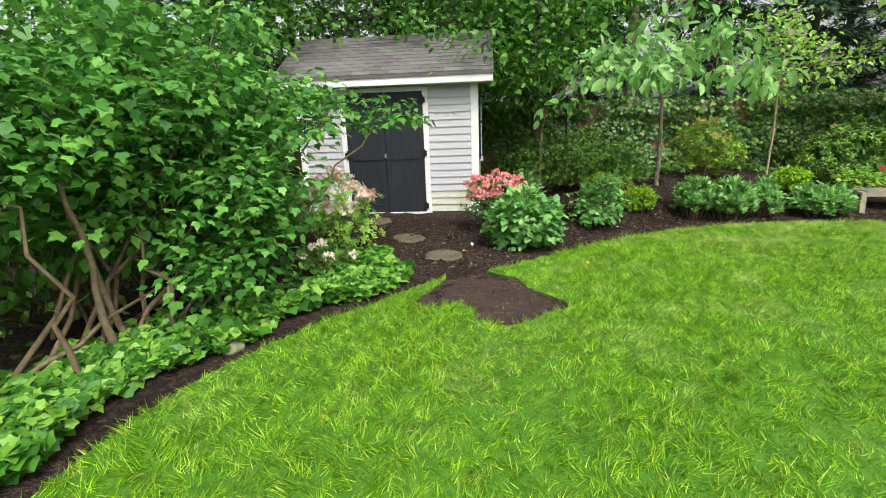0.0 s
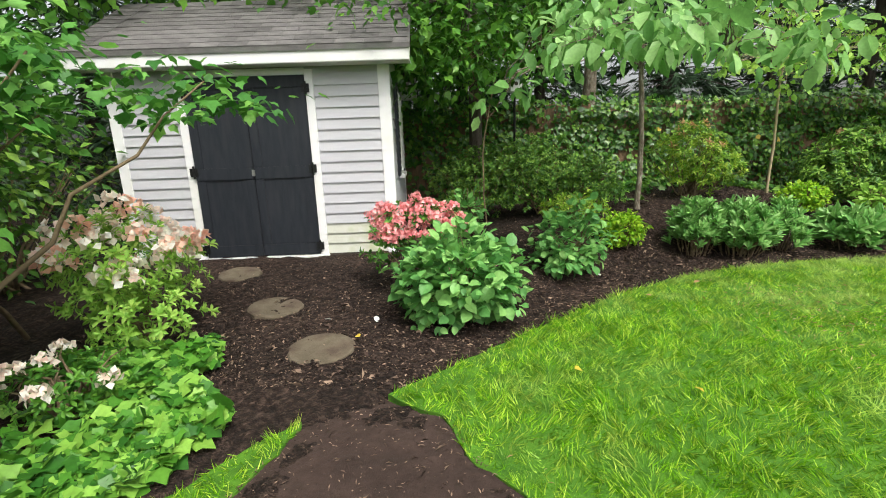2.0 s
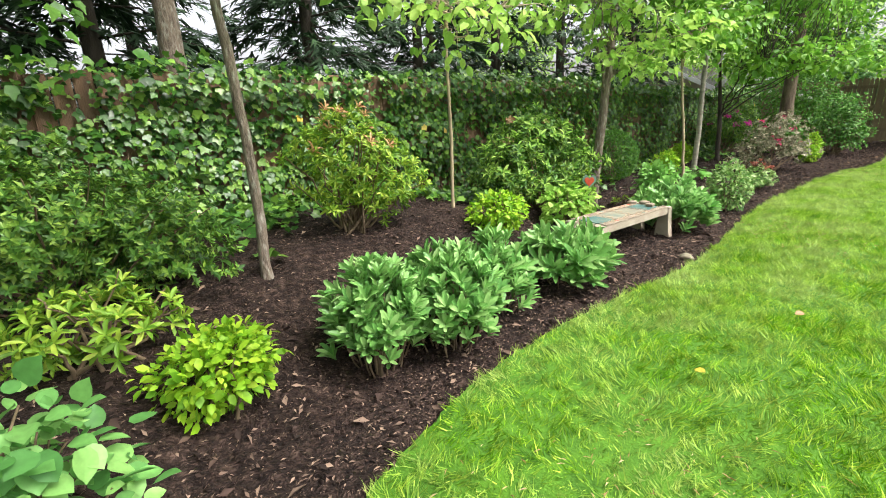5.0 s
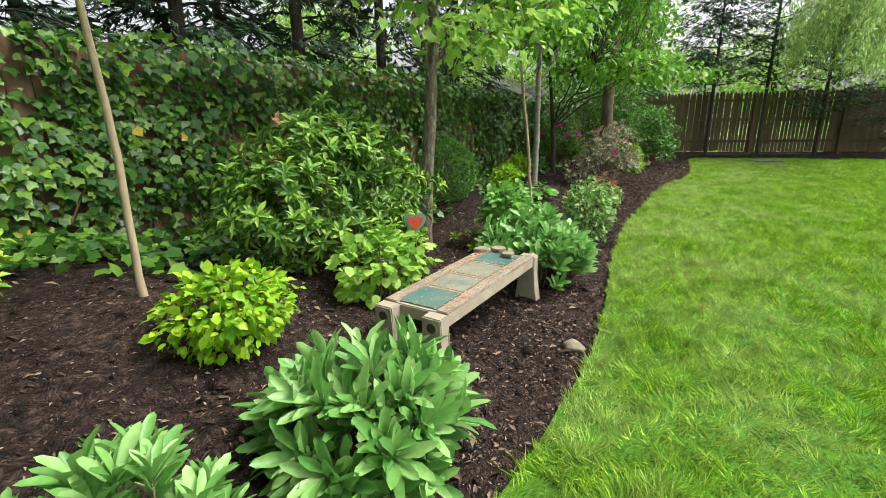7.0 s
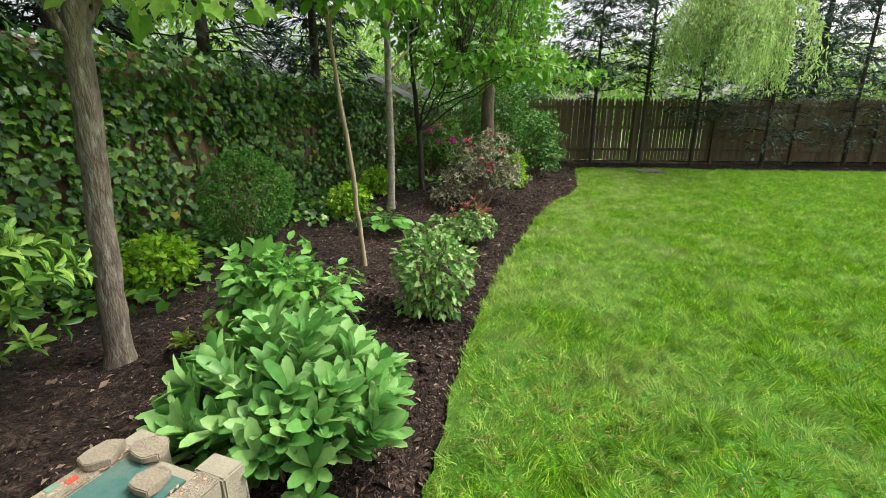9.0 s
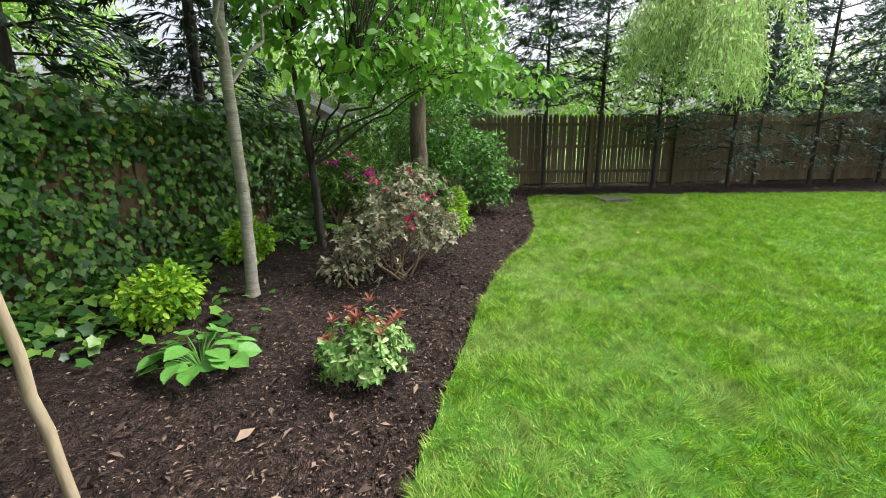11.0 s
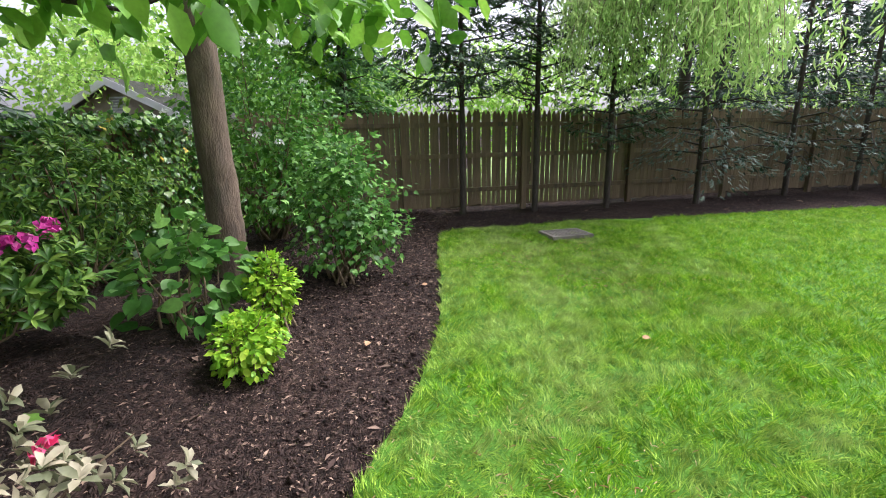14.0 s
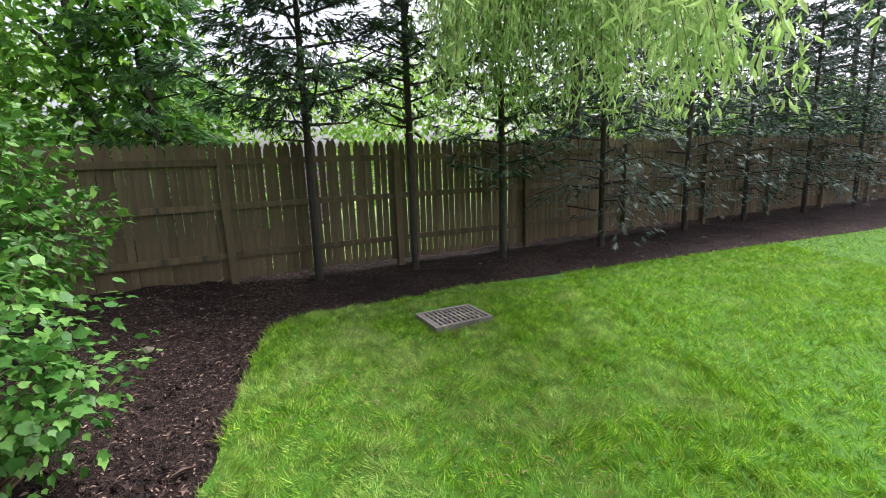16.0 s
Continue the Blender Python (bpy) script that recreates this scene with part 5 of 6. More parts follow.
# young magnolia whose branches hang over the walk
zA = gz(3.45, 7.95)
tree("magnolia_tree", "young magnolia with a slim grey trunk and broad pale leaves", [(3.45, 7.95, zA - 0.05), (3.47, 7.98, 1.2), (3.42, 8.0, 2.2), (3.4, 8.0, 3.4)], [0.035, 0.032, 0.028, 0.015],
     [(0.74, (1.55, 6.5, 1.85), 0.009), (0.74, (2.4, 5.6, 2.1), 0.01), (0.7, (3.1, 5.7, 2.1), 0.01), (0.7, (3.7, 5.75, 1.95), 0.009), (0.75, (4.3, 7.4, 2.1), 0.014), (0.7, (2.6, 8.6, 2.6), 0.012)],
     [((1.55, 6.45, 1.78), (0.28, 0.25, 0.12)), ((2.35, 5.65, 2.05), (0.5, 0.4, 0.16)), ((3.05, 5.65, 2.08), (0.5, 0.45, 0.17)), ((3.75, 5.95, 2.06), (0.45, 0.4, 0.17)), ((2.6, 6.4, 2.3), (0.9, 0.6, 0.25)), ((3.6, 7.4, 2.7), (1.1, 0.9, 0.5))],
     105, 9, 0.13, 0.14, 0.52, "ovate", L_MAG, M_BARK, 201, droop=1.0, up=0.6)
zB = gz(5.5, 8.65)
tree("sapling", "slender sapling with a straight tan stem", [(5.5, 8.65, zB - 0.05), (5.52, 8.66, 1.3), (5.5, 8.65, 2.0), (5.5, 8.6, 2.9)], [0.018, 0.017, 0.014, 0.006],
     [(0.7, (5.1, 8.2, 2.2), 0.008), (0.7, (5.9, 8.3, 2.3), 0.008), (0.85, (5.4, 8.9, 2.8), 0.006)],
     [((5.1, 8.2, 2.15), (0.5, 0.4, 0.3)), ((5.9, 8.3, 2.3), (0.5, 0.4, 0.35)), ((5.5, 8.6, 2.9), (0.6, 0.5, 0.5)), ((4.4, 7.5, 2.1), (0.5, 0.35, 0.25))], 80, 10, 0.11, 0.085, 0.6, "ovate", L_FAR, M_STAKE, 202)
zS = gz(1.5, 7.9)
tree("sapling", "leaning multi-stem sapling beside the shed", [(1.5, 7.9, zS - 0.05), (1.46, 7.88, 0.9), (1.5, 7.95, 1.5), (1.7, 8.1, 2.4)], [0.011, 0.01, 0.008, 0.005],
     [(0.75, (1.2, 7.7, 2.3), 0.006), (0.75, (2.2, 7.9, 2.5), 0.006)], [((1.3, 7.7, 2.5), (0.7, 0.5, 0.5)), ((2.1, 8.0, 2.6), (0.6, 0.6, 0.5))], 60, 12, 0.12, 0.09, 0.6, "ovate", L_MID, M_STEM, 203)
zC = gz(8.12, 8.92)
# last crown mass here and on the next trees: unseen, added to shade the ivy
tree("cherry_tree", "garden tree with a forked grey brown trunk", [(8.12, 8.92, zC - 0.05), (8.14, 8.89, 0.7), (8.17, 8.84, 1.5), (8.2, 8.8, 2.4), (8.2, 8.75, 4.0)], [0.068, 0.058, 0.055, 0.042, 0.02],
     [(0.53, (8.38, 8.98, 2.7), 0.038), (0.55, (8.6, 8.7, 2.3), 0.026), (0.54, (7.75, 8.8, 2.6), 0.02), (0.6, (8.9, 8.5, 2.1), 0.014), (0.6, (7.4, 8.4, 2.4), 0.014)],
     [((8.2, 8.35, 1.88), (0.35, 0.28, 0.13)), ((7.85, 8.6, 2.02), (0.5, 0.35, 0.16)), ((8.8, 8.5, 2.15), (0.7, 0.5, 0.25)), ((7.6, 8.6, 2.6), (0.8, 0.6, 0.35)), ((8.3, 8.9, 3.2), (1.2, 1.0, 0.7)), ((8.3, 8.0, 2.35), (0.5, 0.4, 0.2)), ((8.4, 8.5, 4.2), (1.9, 1.3, 0.8))], 420, 10, 0.12, 0.1, 0.62, "lobed", L_FAR, M_BARK, 204)
zD = gz(10.1, 8.68)
tree("sapling", "thin pale sapling leaning slightly", [(10.1, 8.68, zD - 0.05), (10.05, 8.74, 0.9), (9.97, 8.82, 1.9), (9.95, 8.85, 2.9)], [0.022, 0.02, 0.016, 0.008],
     [(0.7, (9.7, 8.5, 2.3), 0.01), (0.75, (10.3, 8.6, 2.4), 0.01)], [((9.6, 8.5, 2.35), (0.6, 0.5, 0.3)), ((10.4, 8.5, 2.5), (0.6, 0.5, 0.35)), ((9.95, 8.8, 3.0), (0.7, 0.6, 0.5)), ((10.0, 8.6, 4.0), (1.0, 0.9, 0.7))], 170, 12, 0.12, 0.1, 0.6, "ovate", L_LIGHT, M_STAKE, 205)
zE = gz(12.2, 9.6)
# high last mass added above the view, to keep sun off the wall
tree("birch_tree", "young birch with pale mottled bark", [(12.2, 9.6, zE - 0.05), (12.2, 9.58, 1.0), (12.14, 9.56, 2.0), (12.12, 9.5, 3.6)], [0.052, 0.046, 0.042, 0.02],
     [(0.65, (12.7, 9.2, 2.7), 0.02), (0.7, (11.7, 9.2, 2.8), 0.02), (0.8, (12.5, 10.1, 3.2), 0.016)], [((12.7, 9.2, 2.7), (0.7, 0.6, 0.4)), ((11.6, 9.2, 2.8), (0.7, 0.6, 0.4)), ((12.1, 9.7, 3.6), (1.1, 1.0, 0.7)), ((12.0, 8.9, 4.4), (1.8, 1.3, 0.8))], 330, 12, 0.13, 0.09, 0.6, "ovate", L_LIGHT, M_BIRCH, 206)
zF = gz(13.8, 9.9)
# topmost mass (z 3.9) is out of view, put there to shade the ivy
tree("dogwood_tree", "dark stemmed small tree with layered broad leaves", [(13.8, 9.9, zF - 0.05), (13.78, 9.92, 0.9), (13.75, 9.95, 1.35), (13.6, 10.0, 2.4)], [0.05, 0.045, 0.042, 0.02],
     [(0.5, (13.1, 9.3, 2.0), 0.022), (0.5, (14.6, 9.2, 2.1), 0.024), (0.5, (14.4, 8.6, 2.0), 0.018), (0.7, (15.2, 8.3, 2.15), 0.018), (0.6, (13.0, 8.8, 2.15), 0.016)],
     [((13.2, 9.2, 2.1), (0.7, 0.6, 0.25)), ((14.6, 9.0, 2.15), (0.8, 0.7, 0.25)), ((15.2, 8.3, 2.15), (0.75, 0.5, 0.2)), ((13.7, 8.7, 2.3), (0.7, 0.5, 0.2)), ((13.8, 9.7, 2.9), (1.2, 1.0, 0.6)), ((16.0, 8.6, 2.4), (0.8, 0.7, 0.25)), ((14.9, 7.6, 2.02), (0.5, 0.3, 0.12)), ((14.0, 8.1, 2.08), (0.7, 0.4, 0.14)), ((13.9, 8.9, 3.9), (1.8, 1.3, 0.7))],
     400, 11, 0.13, 0.12, 0.55, "ovate", L_LIGHT, M_BARKD, 207, droop=0.6)
zG = gz(17.0, 9.8)
# last two crown masses: out of view, sized from the trunk, added as shade
tree("maple_tree", "mature tree with a thick smooth brown trunk", [(17.0, 9.8, zG - 0.1), (16.97, 9.8, 0.8), (16.93, 9.79, 1.8), (16.9, 9.76, 3.2), (16.9, 9.7, 5.5)], [0.175, 0.155, 0.14, 0.125, 0.06],
     [(0.8, (15.6, 9.4, 3.9), 0.06), (0.8, (18.2, 9.5, 4.0), 0.06), (0.85, (16.2, 11.2, 4.6), 0.05), (0.8, (17.3, 8.6, 3.9), 0.045)],
     [((15.6, 9.4, 3.2), (1.1, 0.9, 0.5)), ((18.2, 9.6, 3.6), (1.1, 1.0, 0.6)), ((16.8, 10.4, 4.8), (2.2, 2.0, 1.2)), ((17.3, 8.7, 3.3), (1.0, 0.7, 0.4)), ((16.3, 10.6, 6.2), (3.0, 2.4, 1.3)), ((15.2, 10.0, 4.4), (2.0, 1.6, 0.8))], 640, 12, 0.18, 0.11, 0.6, "ovate", L_LIGHT, M_TRUNK, 208, sides=18)


# ---- trees behind the wall and the fence ----
def conifer(name, label, at, h, rad, n, leaf, seed, low=0.1, size=0.34, bark=None, girth=0.0, rise=0.0):
    """An evergreen: straight trunk, many drooping boughs of small sprays."""
    x, y, z = at
    ob = thing(name, label, "tree", (x, y, z), group="evergreens round the garden")
    v, f = tubes([(np.array([(0, 0, -0.1), (0, 0, h * 0.5), (0, 0, h)]), [girth or 0.055 + h * 0.009, (girth or 0.055 + h * 0.009) * 0.75, 0.01])], 8)
    np_part("trunk", v, f, bark or M_BARKD, ob)
    r = np.random.default_rng(seed)
    nb = int(9 + h * 7)
    hz = low * h + (h * (1 - low)) * (np.arange(nb) + r.random(nb)) / nb
    ang = np.arange(nb) * 2.4 + r.random(nb)
    reach = rad * (1.02 - hz / h) ** (0.35 if rise else 0.6) * r.uniform(0.7, 1.1, nb)
    lines = [(np.array([(0, 0, hz[i]), (math.cos(ang[i]) * reach[i] * 0.5, math.sin(ang[i]) * reach[i] * 0.5, hz[i] + 0.08), (math.cos(ang[i]) * reach[i], math.sin(ang[i]) * reach[i], hz[i] + (rise - 0.12) * reach[i])]),
              [0.022, 0.014, 0.005]) for i in range(nb)]
    v, f = tubes(lines, 4)
    np_part("bough", v, f, bark or M_BARKD, ob, kind="stuff")
    b = r.integers(0, nb, n)
    t = r.random(n) ** 0.6
    side = r.normal(0, 0.22, n) * reach[b] * (1.1 - 0.5 * t)
    ca, sa = np.cos(ang[b]), np.sin(ang[b])
    P = np.stack([ca * reach[b] * t - sa * side, sa * reach[b] * t + ca * side, hz[b] + 0.1 * t + (rise - 0.25 * t) * t * reach[b] + r.normal(0, 0.07, n)], -1)
    D = unit(np.stack([ca - sa * side * 2, sa + ca * side * 2, np.full(n, -0.35)], -1) + r.normal(0, 0.35, (n, 3)))
    N = unit(r.normal(0, 0.35, (n, 3)) + np.array([0, 0, 1]))
    L = size * r.uniform(0.6, 1.3, n)
    v, f = leaves(P, D, N, L, L * 0.62, "spray")
    np_part("crown", v, f, leaf, ob, kind="stuff")
    return ob


def leafy_tree(label, at, h, rad, clumps, leaf, seed, size=0.16, low=0.35, trunk=0.16, shape="simple", boughs=(), bark=M_BARKD):
    x, y, z = at
    r = np.random.default_rng(seed)
    blobs = [((x, y, z + h * (low + (1 - low) * 0.5)), (rad, rad, h * (1 - low) * 0.52))]
    for i in range(5):
        a = i * 1.257 + r.random()
        blobs.append(((x + math.cos(a) * rad * 0.6, y + math.sin(a) * rad * 0.6, z + h * r.uniform(low + 0.08, 0.85)), (rad * 0.6, rad * 0.6, h * 0.17)))
    blobs += list(boughs)
    limbs = [(0.6, b[0], trunk * 0.4) for b in blobs[1:]]
    return tree("deciduous_tree", label, [(x, y, z - 0.1), (x + 0.05, y, z + h * 0.3), (x, y + 0.1, z + h * 0.6), (x, y, z + h * 0.85)], [trunk, trunk * 0.8, trunk * 0.55, trunk * 0.2], limbs, blobs, clumps, 14, 0.3, size, 0.6,
                shape, leaf, bark, seed, shell=0.45, every=6)


r = np.random.default_rng(77)
for i in range(11):
    x = -9.5 + i * 2.6
    conifer("conifer", "tall dark evergreen behind the ivy fence", (x + r.normal(0, 0.3), 13.2 + 0.11 * (x - 6.4) + r.normal(0, 0.5), 0), r.uniform(8, 10), r.uniform(1.8, 2.3), 3900, L_CON, 300 + i, 0.03, 0.34)
for i in range(6):
    conifer("conifer", "tall dark evergreen in the second row behind the ivy fence", (-9 + 4.2 * i, 16.2 + 0.45 * i, 0), 10, 2.9, 1700, L_CON, 320 + i, 0.02, 0.5)
leafy_tree("maple with dark green lobed leaves beside the shed roof", (1.35, 9.15, 0.1), 6.5, 1.7, 760, L_MID, 330, 0.11, 0.26, 0.12, "three_lobed", [((0.45, 7.5, 2.75), (0.55, 0.6, 0.35)), ((-0.3, 8.0, 3.25), (0.9, 0.6, 0.35)), ((1.3, 7.4, 2.5), (0.5, 0.5, 0.35))])
leafy_tree("maple overhanging the shed roof", (-1.6, 9.9, 0.1), 7.5, 2.3, 620, L_MID, 331, 0.12, 0.36, 0.16, "three_lobed", [((-1.6, 8.0, 3.4), (1.3, 0.6, 0.4)), ((-2.9, 7.6, 3.2), (0.7, 0.6, 0.4))])
leafy_tree("tree with a stout tan trunk behind the ivy fence", (3.45, 10.75, 0.1), 8.0, 2.2, 420, L_MID, 337, 0.12, 0.42, 0.14, "simple", (), M_BARK)
leafy_tree("broad leaved tree behind the viburnum", (-4.6, 6.5, 0.1), 7.0, 2.4, 520, L_MID, 332, 0.14, 0.15, 0.16)
leafy_tree("broad leaved tree behind the ivy bed", (-5.4, 2.6, 0.1), 6.5, 2.2, 520, L_MID, 333, 0.14, 0.12, 0.16)
leafy_tree("broad leaved tree behind the ivy bed", (-5.3, -1.6, 0.1), 6.0, 2.2, 420, L_MID, 334, 0.14, 0.12, 0.16)
shrub("shrub", "dark leafy shrub in shade behind the viburnum", (-2.9, 2.6), [((0, 0, 1.0), (0.9, 2.4, 0.9))], 3000, 0.1, 0.6, "simple", L_RHO, 335, shell=0.2, stems=30, r0=0.02)
shrub("shrub", "dark leafy shrub between the viburnum and the shed", (-3.3, 6.0), [((0, 0, 1.1), (0.8, 1.3, 1.1))], 2200, 0.1, 0.6, "simple", L_RHO, 336, shell=0.2, stems=24, r0=0.02)

# row of evergreens in front of the picket fence
ROW = [(21.75, 8.0), (22.0, 6.63), (22.5, 5.2), (23.1, 3.3), (24.3, 1.0), (25.2, -1.0), (26.0, -3.2), (26.8, -5.4), (27.7, -7.8), (28.7, -10.4), (29.6, -13.0)]
for i, (x, y) in enumerate(ROW):
    if i < 3:
        conifer("hemlock_tree", "slim evergreen with bare lower boughs before the picket fence", (x, y, 0.03), 5.6 + 0.6 * math.sin(i * 2), (1.9, 1.0, 1.2)[i], (5200, 1300, 1800)[i], L_CON2, 400 + i, (0.33, 0.32, 0.2)[i], 0.19, None, 0.06, 0.4)
    else:
        conifer("hemlock_tree", "feathery dark evergreen before the picket fence", (x, y, 0.03), 6.4 + 0.6 * math.sin(i * 2), 1.9, 3900 if i < 8 else 2200, L_CON3, 400 + i, 0.09, 0.15, None, 0.06)
for i in range(7):
    leafy_tree("sunlit broad leaved tree beyond the picket fence", (25.5 + 1.5 * i + r.normal(0, 0.4), 16.5 - 5.0 * i, 0), 4.8 + r.normal(0, 0.5), 2.6, 330, L_FAR, 430 + i, 0.17, 0.04, 0.15)
for i in range(5):
    conifer("conifer", "tall dark evergreen beyond the picket fence", (27.8 + 1.5 * i, 1.2 - 3.9 * i, 0), 8.5 + 0.5 * math.sin(i * 3), 2.3, 3000, L_CON3, 450 + i, 0.05, 0.36)
leafy_tree("dense green tree behind the corner of the fences", (24.2, 12.2, 0), 6.5, 2.4, 520, L_LIGHT, 440, 0.17, 0.12, 0.15)
conifer("conifer", "tall dark evergreen behind the corner of the fences", (23.6, 10.9, 0), 6.6, 1.7, 3000, L_SOFT, 441, 0.08, 0.3)
leafy_tree("broad leaved tree far behind the garage", (28.0, 21.0, 0), 7.0, 2.8, 380, L_FAR, 442, 0.2, 0.2, 0.15)
leafy_tree("broad leaved tree far behind the garage", (21.0, 24.0, 0), 7.0, 2.8, 380, L_FAR, 443, 0.2, 0.2, 0.15)

# weeping willow that stands beyond the fence and hangs over the lawn
wl = thing("willow_tree", "weeping willow with hanging fresh green shoots", "tree", (24.9, 3.0, 0.0))
v, f = tubes([(smooth_line([(0, 0, -0.1), (0.1, 0.1, 2.0), (-0.3, 0.2, 4.0), (-0.8, 0.3, 5.4)], 5), np.linspace(0.16, 0.06, 16))], 9)
np_part("trunk", v, f, M_BARKD, wl)
r = np.random.default_rng(500)
lines, LV = [], []
for i in range(230):
    kind = r.random()
    if kind < 0.22:
        tipx, tipy, z_low, z_top = r.uniform(-7.4, -4.6), r.uniform(0.6, 2.4), r.uniform(1.9, 2.5), r.uniform(2.6, 3.6)
    elif kind < 0.7:
        tipx, tipy, z_low, z_top = r.uniform(-5.0, -2.6), r.uniform(0.6, 3.4), r.uniform(1.9, 3.2), r.uniform(3.2, 4.8)
    else:
        tipx, tipy, z_low, z_top = r.uniform(-4.0, 0.0), r.uniform(0.4, 4.0), r.uniform(2.4, 4.2), r.uniform(3.8, 5.4)
    a = np.array([-0.7, 0.3, 5.0])
    b = np.array([tipx * 0.9, tipy * 0.9, z_top])
    c = np.array([tipx, tipy, z_low])
    t = np.linspace(0, 1, 12)[:, None]
    p = (1 - t) ** 2 * a + 2 * t * (1 - t) * (b + [0, 0, 0.9]) + t * t * c
    lines.append((p, np.linspace(0.009, 0.002, 12)))
    m = 78
    q = 0.4 + 0.6 * r.random(m)
    Q = (1 - q[:, None]) ** 2 * a + 2 * q[:, None] * (1 - q[:, None]) * (b + [0, 0, 0.9]) + q[:, None] ** 2 * c + r.normal(0, 0.06, (m, 3))
    LV.append(leaves(Q, unit(r.normal(0, 0.5, (m, 3)) + [0, 0, -0.9]), unit(r.normal(0, 1, (m, 3)) + [0, 0, 0.4]), r.uniform(0.1, 0.17, m), 0.03, "simple"))
v, f = tubes(lines, 4)
np_part("shoot", v, f, M_STEM, wl, kind="stuff")
v, f = joined(*LV)
np_part("foliage", v, f, L_WIL, wl, kind="stuff")

# neighbour's garage behind the ivy fence
gar = thing("garage", "tan garage with white gable trim and grey roof", "building", (23.5, 16.6, 0.0), -90)
part("wall", box(-1.7, 1.7, 0, 4.5, 0, 2.1), M_TAN, gar)
part("gable", prism([(-1.7, 2.1), (1.7, 2.1), (0, 2.91)], 0, 0.1), M_TAN, gar)
for sx in (-1, 1):
    part("roof", prism([(sx * 2.05, 2.03), (0, 3.01), (0, 2.93), (sx * 2.05, 1.95)], -0.3, 4.8), M_SHINGLE, gar)
    part("barge_board", prism([(sx * 2.05, 2.03), (0, 3.0), (0, 2.82), (sx * 2.05, 1.85)], -0.34, -0.302), M_WHITE, gar)
vent = part("vent", box(-0.22, 0.22, -0.03, -0.002, 2.2, 2.58, 0.005), M_WHITE, gar, "white louvred gable vent")
for k in range(5):
    part("slat", box(-0.18, 0.18, -0.05, -0.032, 2.25 + k * 0.065, 2.28 + k * 0.065), M_SIDING, vent)

# bird house on a pole
bh = thing("bird_house", "white bird house with a blue green roof on a pole", "bird house", (2.05, 9.75, gz(2.05, 9.75)), 10)
v, f = tubes([([(0, 0, -0.1), (0, 0, 1.8)], [0.02, 0.02])])
np_part("pole", v, f, M_IRON, bh)
part("body", box(-0.1, 0.1, -0.1, 0.1, 1.8, 2.0, 0.006), M_WHITE, bh)
bm = bmesh.new()
bmesh.ops.create_cone(bm, segments=4, radius1=0.19, radius2=0.05, depth=0.2, cap_ends=True, matrix=Matrix.Translation((0, 0, 2.1)) @ Matrix.Rotation(math.pi / 4, 4, 'Z'))
part("roof", bm, M_BIRDROOF, bh)
bm = bmesh.new()
bmesh.ops.create_cone(bm, segments=14, radius1=0.03, radius2=0.03, depth=0.01, cap_ends=True, matrix=Matrix.Translation((0, -0.102, 1.92)) @ Matrix.Rotation(math.pi / 2, 4, 'X'))
part("hole", bm, M_BARKD, bh)

# rocks and fallen leaves
def rock(at, s, seed, label):
    bm = bmesh.new()
    bmesh.ops.create_icosphere(bm, subdivisions=3, radius=s)
    for q in bm.verts:
        q.co *= 1 + 0.3 * noise.noise(q.co / s * 1.3 + Vector((seed, 0, 0)))
        q.co.z *= 0.6
    ob = part("rock", bm, M_ROCK, smooth=True)
    ob.matrix_basis = pose(at[0], at[1], gz(*at) + s * 0.25, 0, 0, seed * 50)
    tagged(ob, label, "rock")


rock((-0.95, 2.2), 0.085, 1, "tan rounded rock among the ivy")
rock((7.05, 7.02), 0.06, 2, "mossy grey rock in the mulch beside the bench")
rock((19.2, 9.0), 0.05, 3, "pale stone on the mulch")
r = np.random.default_rng(600)
for k, (x, y, on, mat) in enumerate(((2.45, 4.2, 1, L_YLEAF), (-0.62, 2.0, 1, L_DEAD), (2.5, 6.45, 0, L_DEAD), (2.52, 6.33, 0, F_WHITE), (6.3, 5.85, 1, L_DEAD), (2.75, 5.7, 1, L_DEAD), (0.1, 5.25, 0, F_WHITE), (0.45, 4.95, 0, L_YLEAF),
                                     (0.5, 5.3, 0, F_WHITE), (3.3, 6.0, 1, L_DEAD), (16.1, 6.2, 1, L_DEAD), (8.9, 8.5, 0, L_DEAD), (15.9, 8.1, 0, L_DEAD), (17.2, 7.95, 0, L_DEAD), (5.1, 5.9, 1, L_YLEAF), (1.9, 4.4, 1, L_YLEAF))):
    z = 0.055 if on else gz(x, y) + 0.03
    v, f = leaves(np.zeros((1, 3)), np.array([[1.0, 0.2, 0.1]]), np.array([[0, 0.2, 1.0]]), 0.06, 0.045, "ovate")
    ob = np_part("fallen_leaf", v, f, mat)
    ob.matrix_basis = pose(x, y, z, r.normal(0, 12), r.normal(0, 12), r.uniform(0, 360))
    tagged(ob, "dry curled fallen leaf on the grass" if on else "dry fallen leaf on the mulch", "leaf", "fallen leaves")

# bark chips over the beds
r = np.random.default_rng(610)
n = 95000
x = r.uniform(-1.8, 22.5, n)
y = np.interp(x, EX, EY) + np.abs(r.normal(0, 1.3, n))
x2, y2 = r.uniform(20.2, 24, 6000), r.uniform(-3, 8.5, 6000)
x, y = np.append(x, x2), np.append(y, y2)
ok = ~inside(x, y, outline)
x, y = x[ok], y[ok]
n = len(x)
zl = np.array([noise.noise((a * 2.1, b * 2.1, 0)) * 0.03 + noise.noise((a * 6, b * 6, 3)) * 0.03 for a, b in zip(x, y)])
P = np.stack([x, y, ground_z(x, y) + zl + 0.002], -1)
D = unit(np.stack([r.normal(size=n), r.normal(size=n), r.normal(0, 0.22, n)], -1))
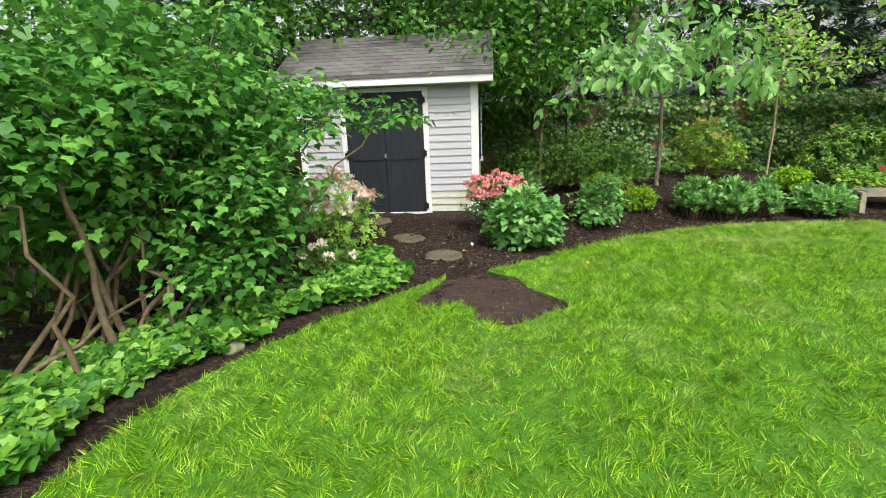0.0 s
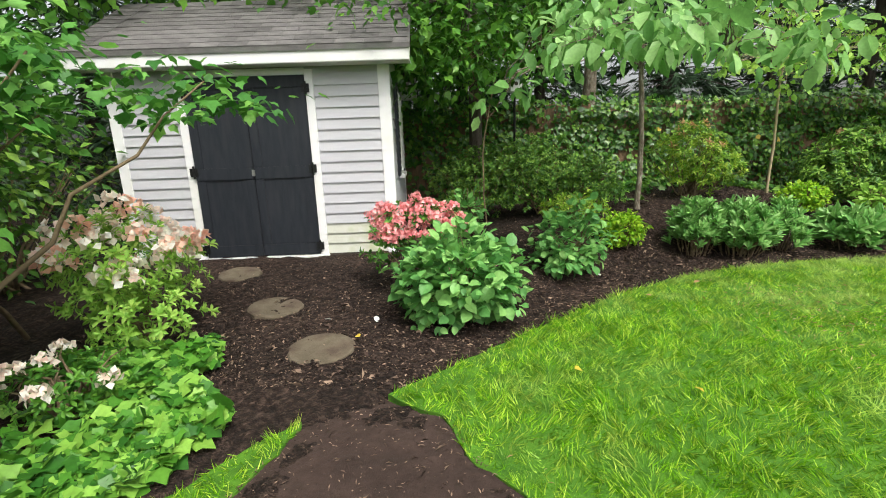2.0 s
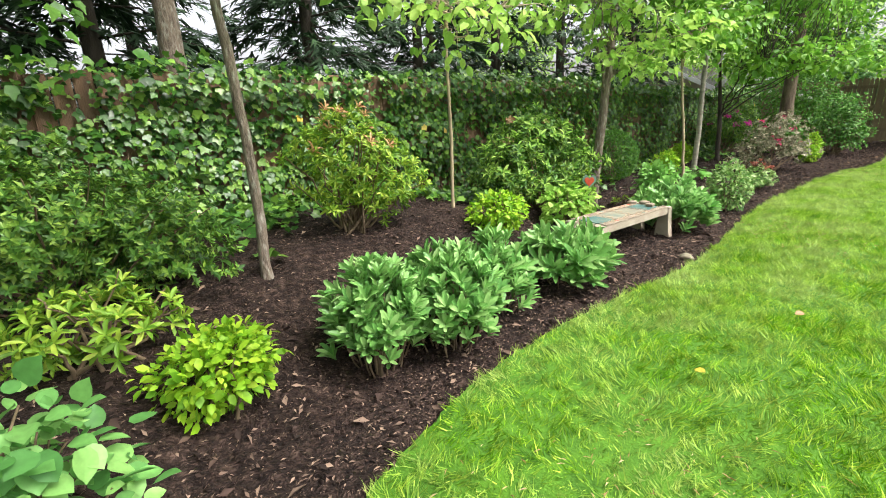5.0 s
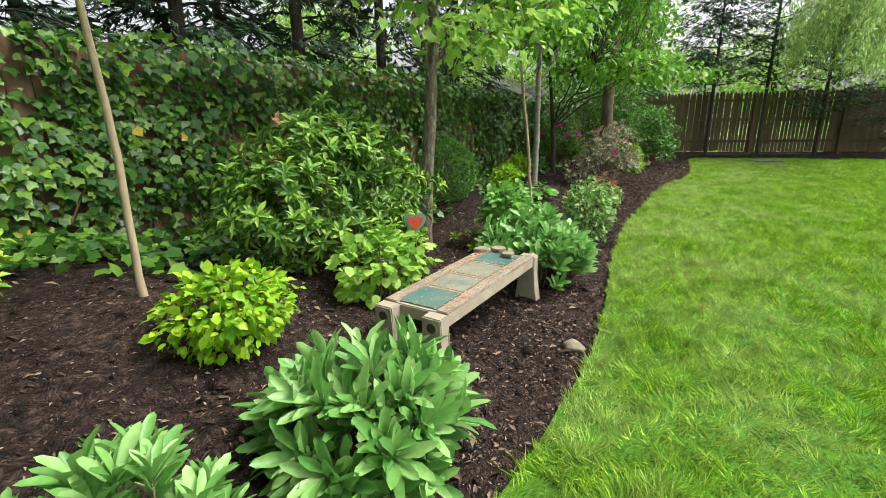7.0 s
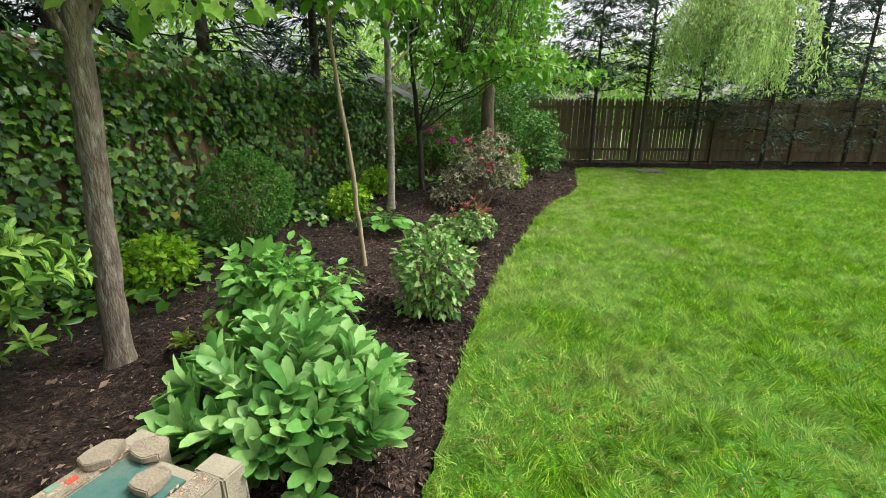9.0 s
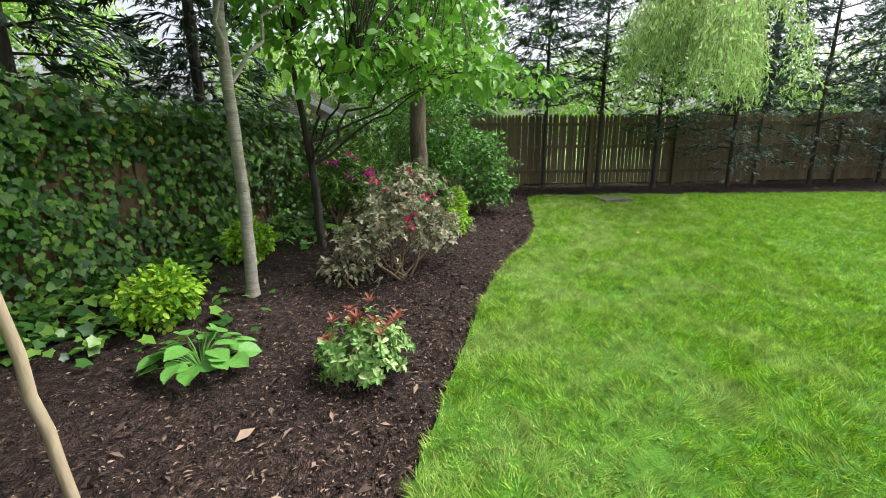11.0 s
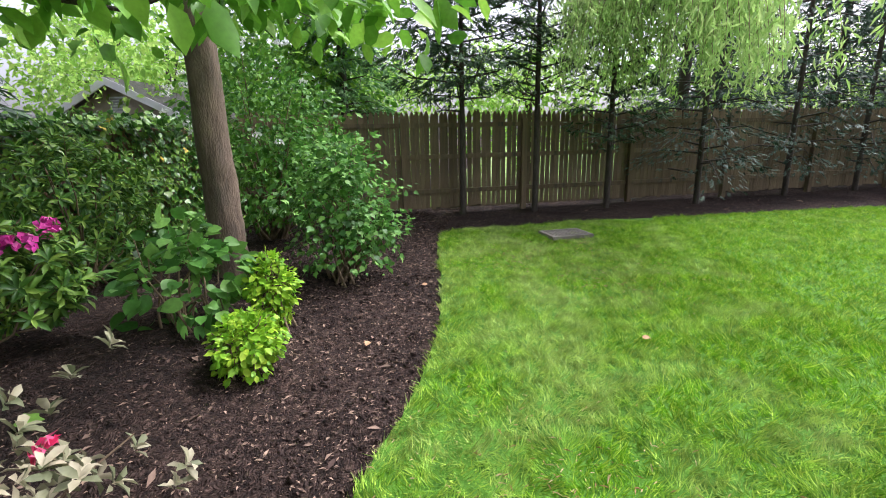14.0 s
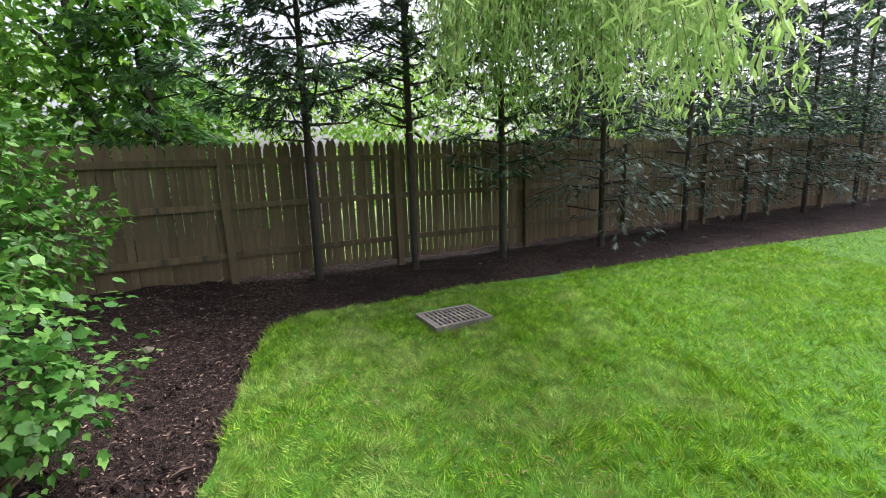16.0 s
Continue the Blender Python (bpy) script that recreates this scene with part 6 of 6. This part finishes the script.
N = unit(np.stack([r.normal(0, 0.4, n), r.normal(0, 0.4, n), np.ones(n)], -1))
L = 0.017 * r.lognormal(0, 0.55, n)
v, f = leaves(P, D, N, L, L * r.uniform(0.2, 0.5, n), "simple")
tagged(np_part("bark_chips", v, f, M_CHIP), "scattered brown bark chips and twigs", "mulch", kind="stuff")

# small clods on the mulch
r = np.random.default_rng(615)
n = 5200
x = r.uniform(-1.5, 20.5, n)
y = np.interp(x, EX, EY) + 0.03 + np.abs(r.normal(0, 0.75, n))
ok = ~inside(x, y, outline)
x, y = x[ok], y[ok]
n = len(x)
zl = np.array([noise.noise((a * 2.1, b * 2.1, 0)) * 0.03 + noise.noise((a * 6, b * 6, 3)) * 0.03 for a, b in zip(x, y)])
size = 0.011 * r.lognormal(0, 0.45, n)
octa = np.array([(1, 0, 0), (0, 1, 0), (-1, 0, 0), (0, -1, 0), (0, 0, 0.7), (0, 0, -0.5)])
tri = np.array([(0, 1, 4), (1, 2, 4), (2, 3, 4), (3, 0, 4), (1, 0, 5), (2, 1, 5), (3, 2, 5), (0, 3, 5)])
v = np.stack([x, y, ground_z(x, y) + zl], -1)[:, None] + octa[None] * size[:, None, None] * r.uniform(0.6, 1.4, (n, 6, 3))
tagged(np_part("soil_clods", v.reshape(-1, 3), (tri[None] + (np.arange(n) * 6)[:, None, None]).reshape(-1, 3), M_SOIL), "small dark clods of soil and bark", "mulch", kind="stuff")

# bare fresh soil where the turf was lifted
ring = np.array(PATCH)
px, py = np.arange(0.1, 1.75, 0.03), np.arange(2.8, 4.4, 0.03)
PX, PY = np.meshgrid(px, py)
mid = ring.mean(0)
wide = mid + (ring - mid) * 1.05
inn = inside(PX, PY, wide)
dome = np.clip(1 - np.hypot((PX - mid[0]) / 0.75, (PY - mid[1]) / 0.8), 0, 1)
PZ = -0.03 + 0.065 * dome ** 0.5 + np.array([noise.noise((a * 9, b * 9, 2)) * 0.012 + noise.noise((a * 23, b * 23, 4)) * 0.008 for a, b in zip(PX.ravel(), PY.ravel())]).reshape(PX.shape)
pid = np.arange(PX.size).reshape(PX.shape)
pq = np.stack([pid[:-1, :-1], pid[:-1, 1:], pid[1:, 1:], pid[1:, :-1]], -1).reshape(-1, 4)
pq = pq[inn.ravel()[pq].all(1)]
tagged(np_part("soil_patch", np.stack([PX, PY, PZ], -1).reshape(-1, 3), pq, M_PATCH, smooth=True), "bare dark brown fresh soil in the lawn", "soil", kind="structure")

r = np.random.default_rng(630)
n = 2200
qx, qy = r.uniform(0.1, 1.7, n), r.uniform(2.85, 4.35, n)
ok = inside(qx, qy, wide)
P = np.stack([qx, qy, -0.012 + 0.06 * np.clip(1 - np.hypot((qx - mid[0]) / 0.75, (qy - mid[1]) / 0.8), 0, 1) ** 0.5], -1)[ok]
n = len(P)
v, f = leaves(P, unit(r.normal(0, 1, (n, 3)) * [1, 1, 0.3]), unit(r.normal(0, 0.4, (n, 3)) + [0, 0, 1]), 0.016 * r.lognormal(0, 0.5, n), 0.006, "simple")
tagged(np_part("bark_chips", v, f, M_CHIP), "small crumbs and chips on the bare soil", "mulch", kind="stuff")

# straw and clippings on thin turf
r = np.random.default_rng(640)
n = 2600
c = np.array([(19.0, 6.3), (17.6, 6.0), (18.3, 7.2), (14.5, 6.9), (3.9, 5.3), (8.6, 6.6), (1.0, 2.4)])[r.integers(0, 7, n)]
P = np.append(c + r.normal(0, 0.42, (n, 2)), r.uniform(0.02, 0.05, (n, 1)), 1)
P = P[inside(P[:, 0], P[:, 1], outline)]
n = len(P)
v, f = leaves(P, unit(r.normal(0, 1, (n, 3)) * [1, 1, 0.25]), unit(r.normal(0, 0.4, (n, 3)) + [0, 0, 1]), r.uniform(0.02, 0.05, n), 0.005, "simple")
tagged(np_part("straw", v, f, L_DEAD), "dry straw and clippings on thin grass", "grass", kind="stuff")

# roof shingles of the shed
for row in range(11):
    for col in range(12):
        w = 0.29
        me = bpy.data.meshes.get("shingle")
        if me is None:
            bm = box(0, w - 0.006, 0, 0.17, 0, 0.007, 0.0)
            me = bpy.data.meshes.new("shingle")
            bm.to_mesh(me)
            bm.free()
            me.materials.append(M_SHINGLE)
        x = -SW - 0.25 + col * w + (0.0 if row % 2 else 0.145) - (0.0 if row % 2 else 0.145) * (col == 0)
        if x + w > 0.27:
            continue
        ob = new("shingle", me)
        ob.parent = shed
        t = row * 0.138
        ob.matrix_basis = pose(x, -0.25 + t * math.cos(RS), 2.362 + t * math.sin(RS) + 0.002, math.degrees(RS) - 2.2, 0, 0)
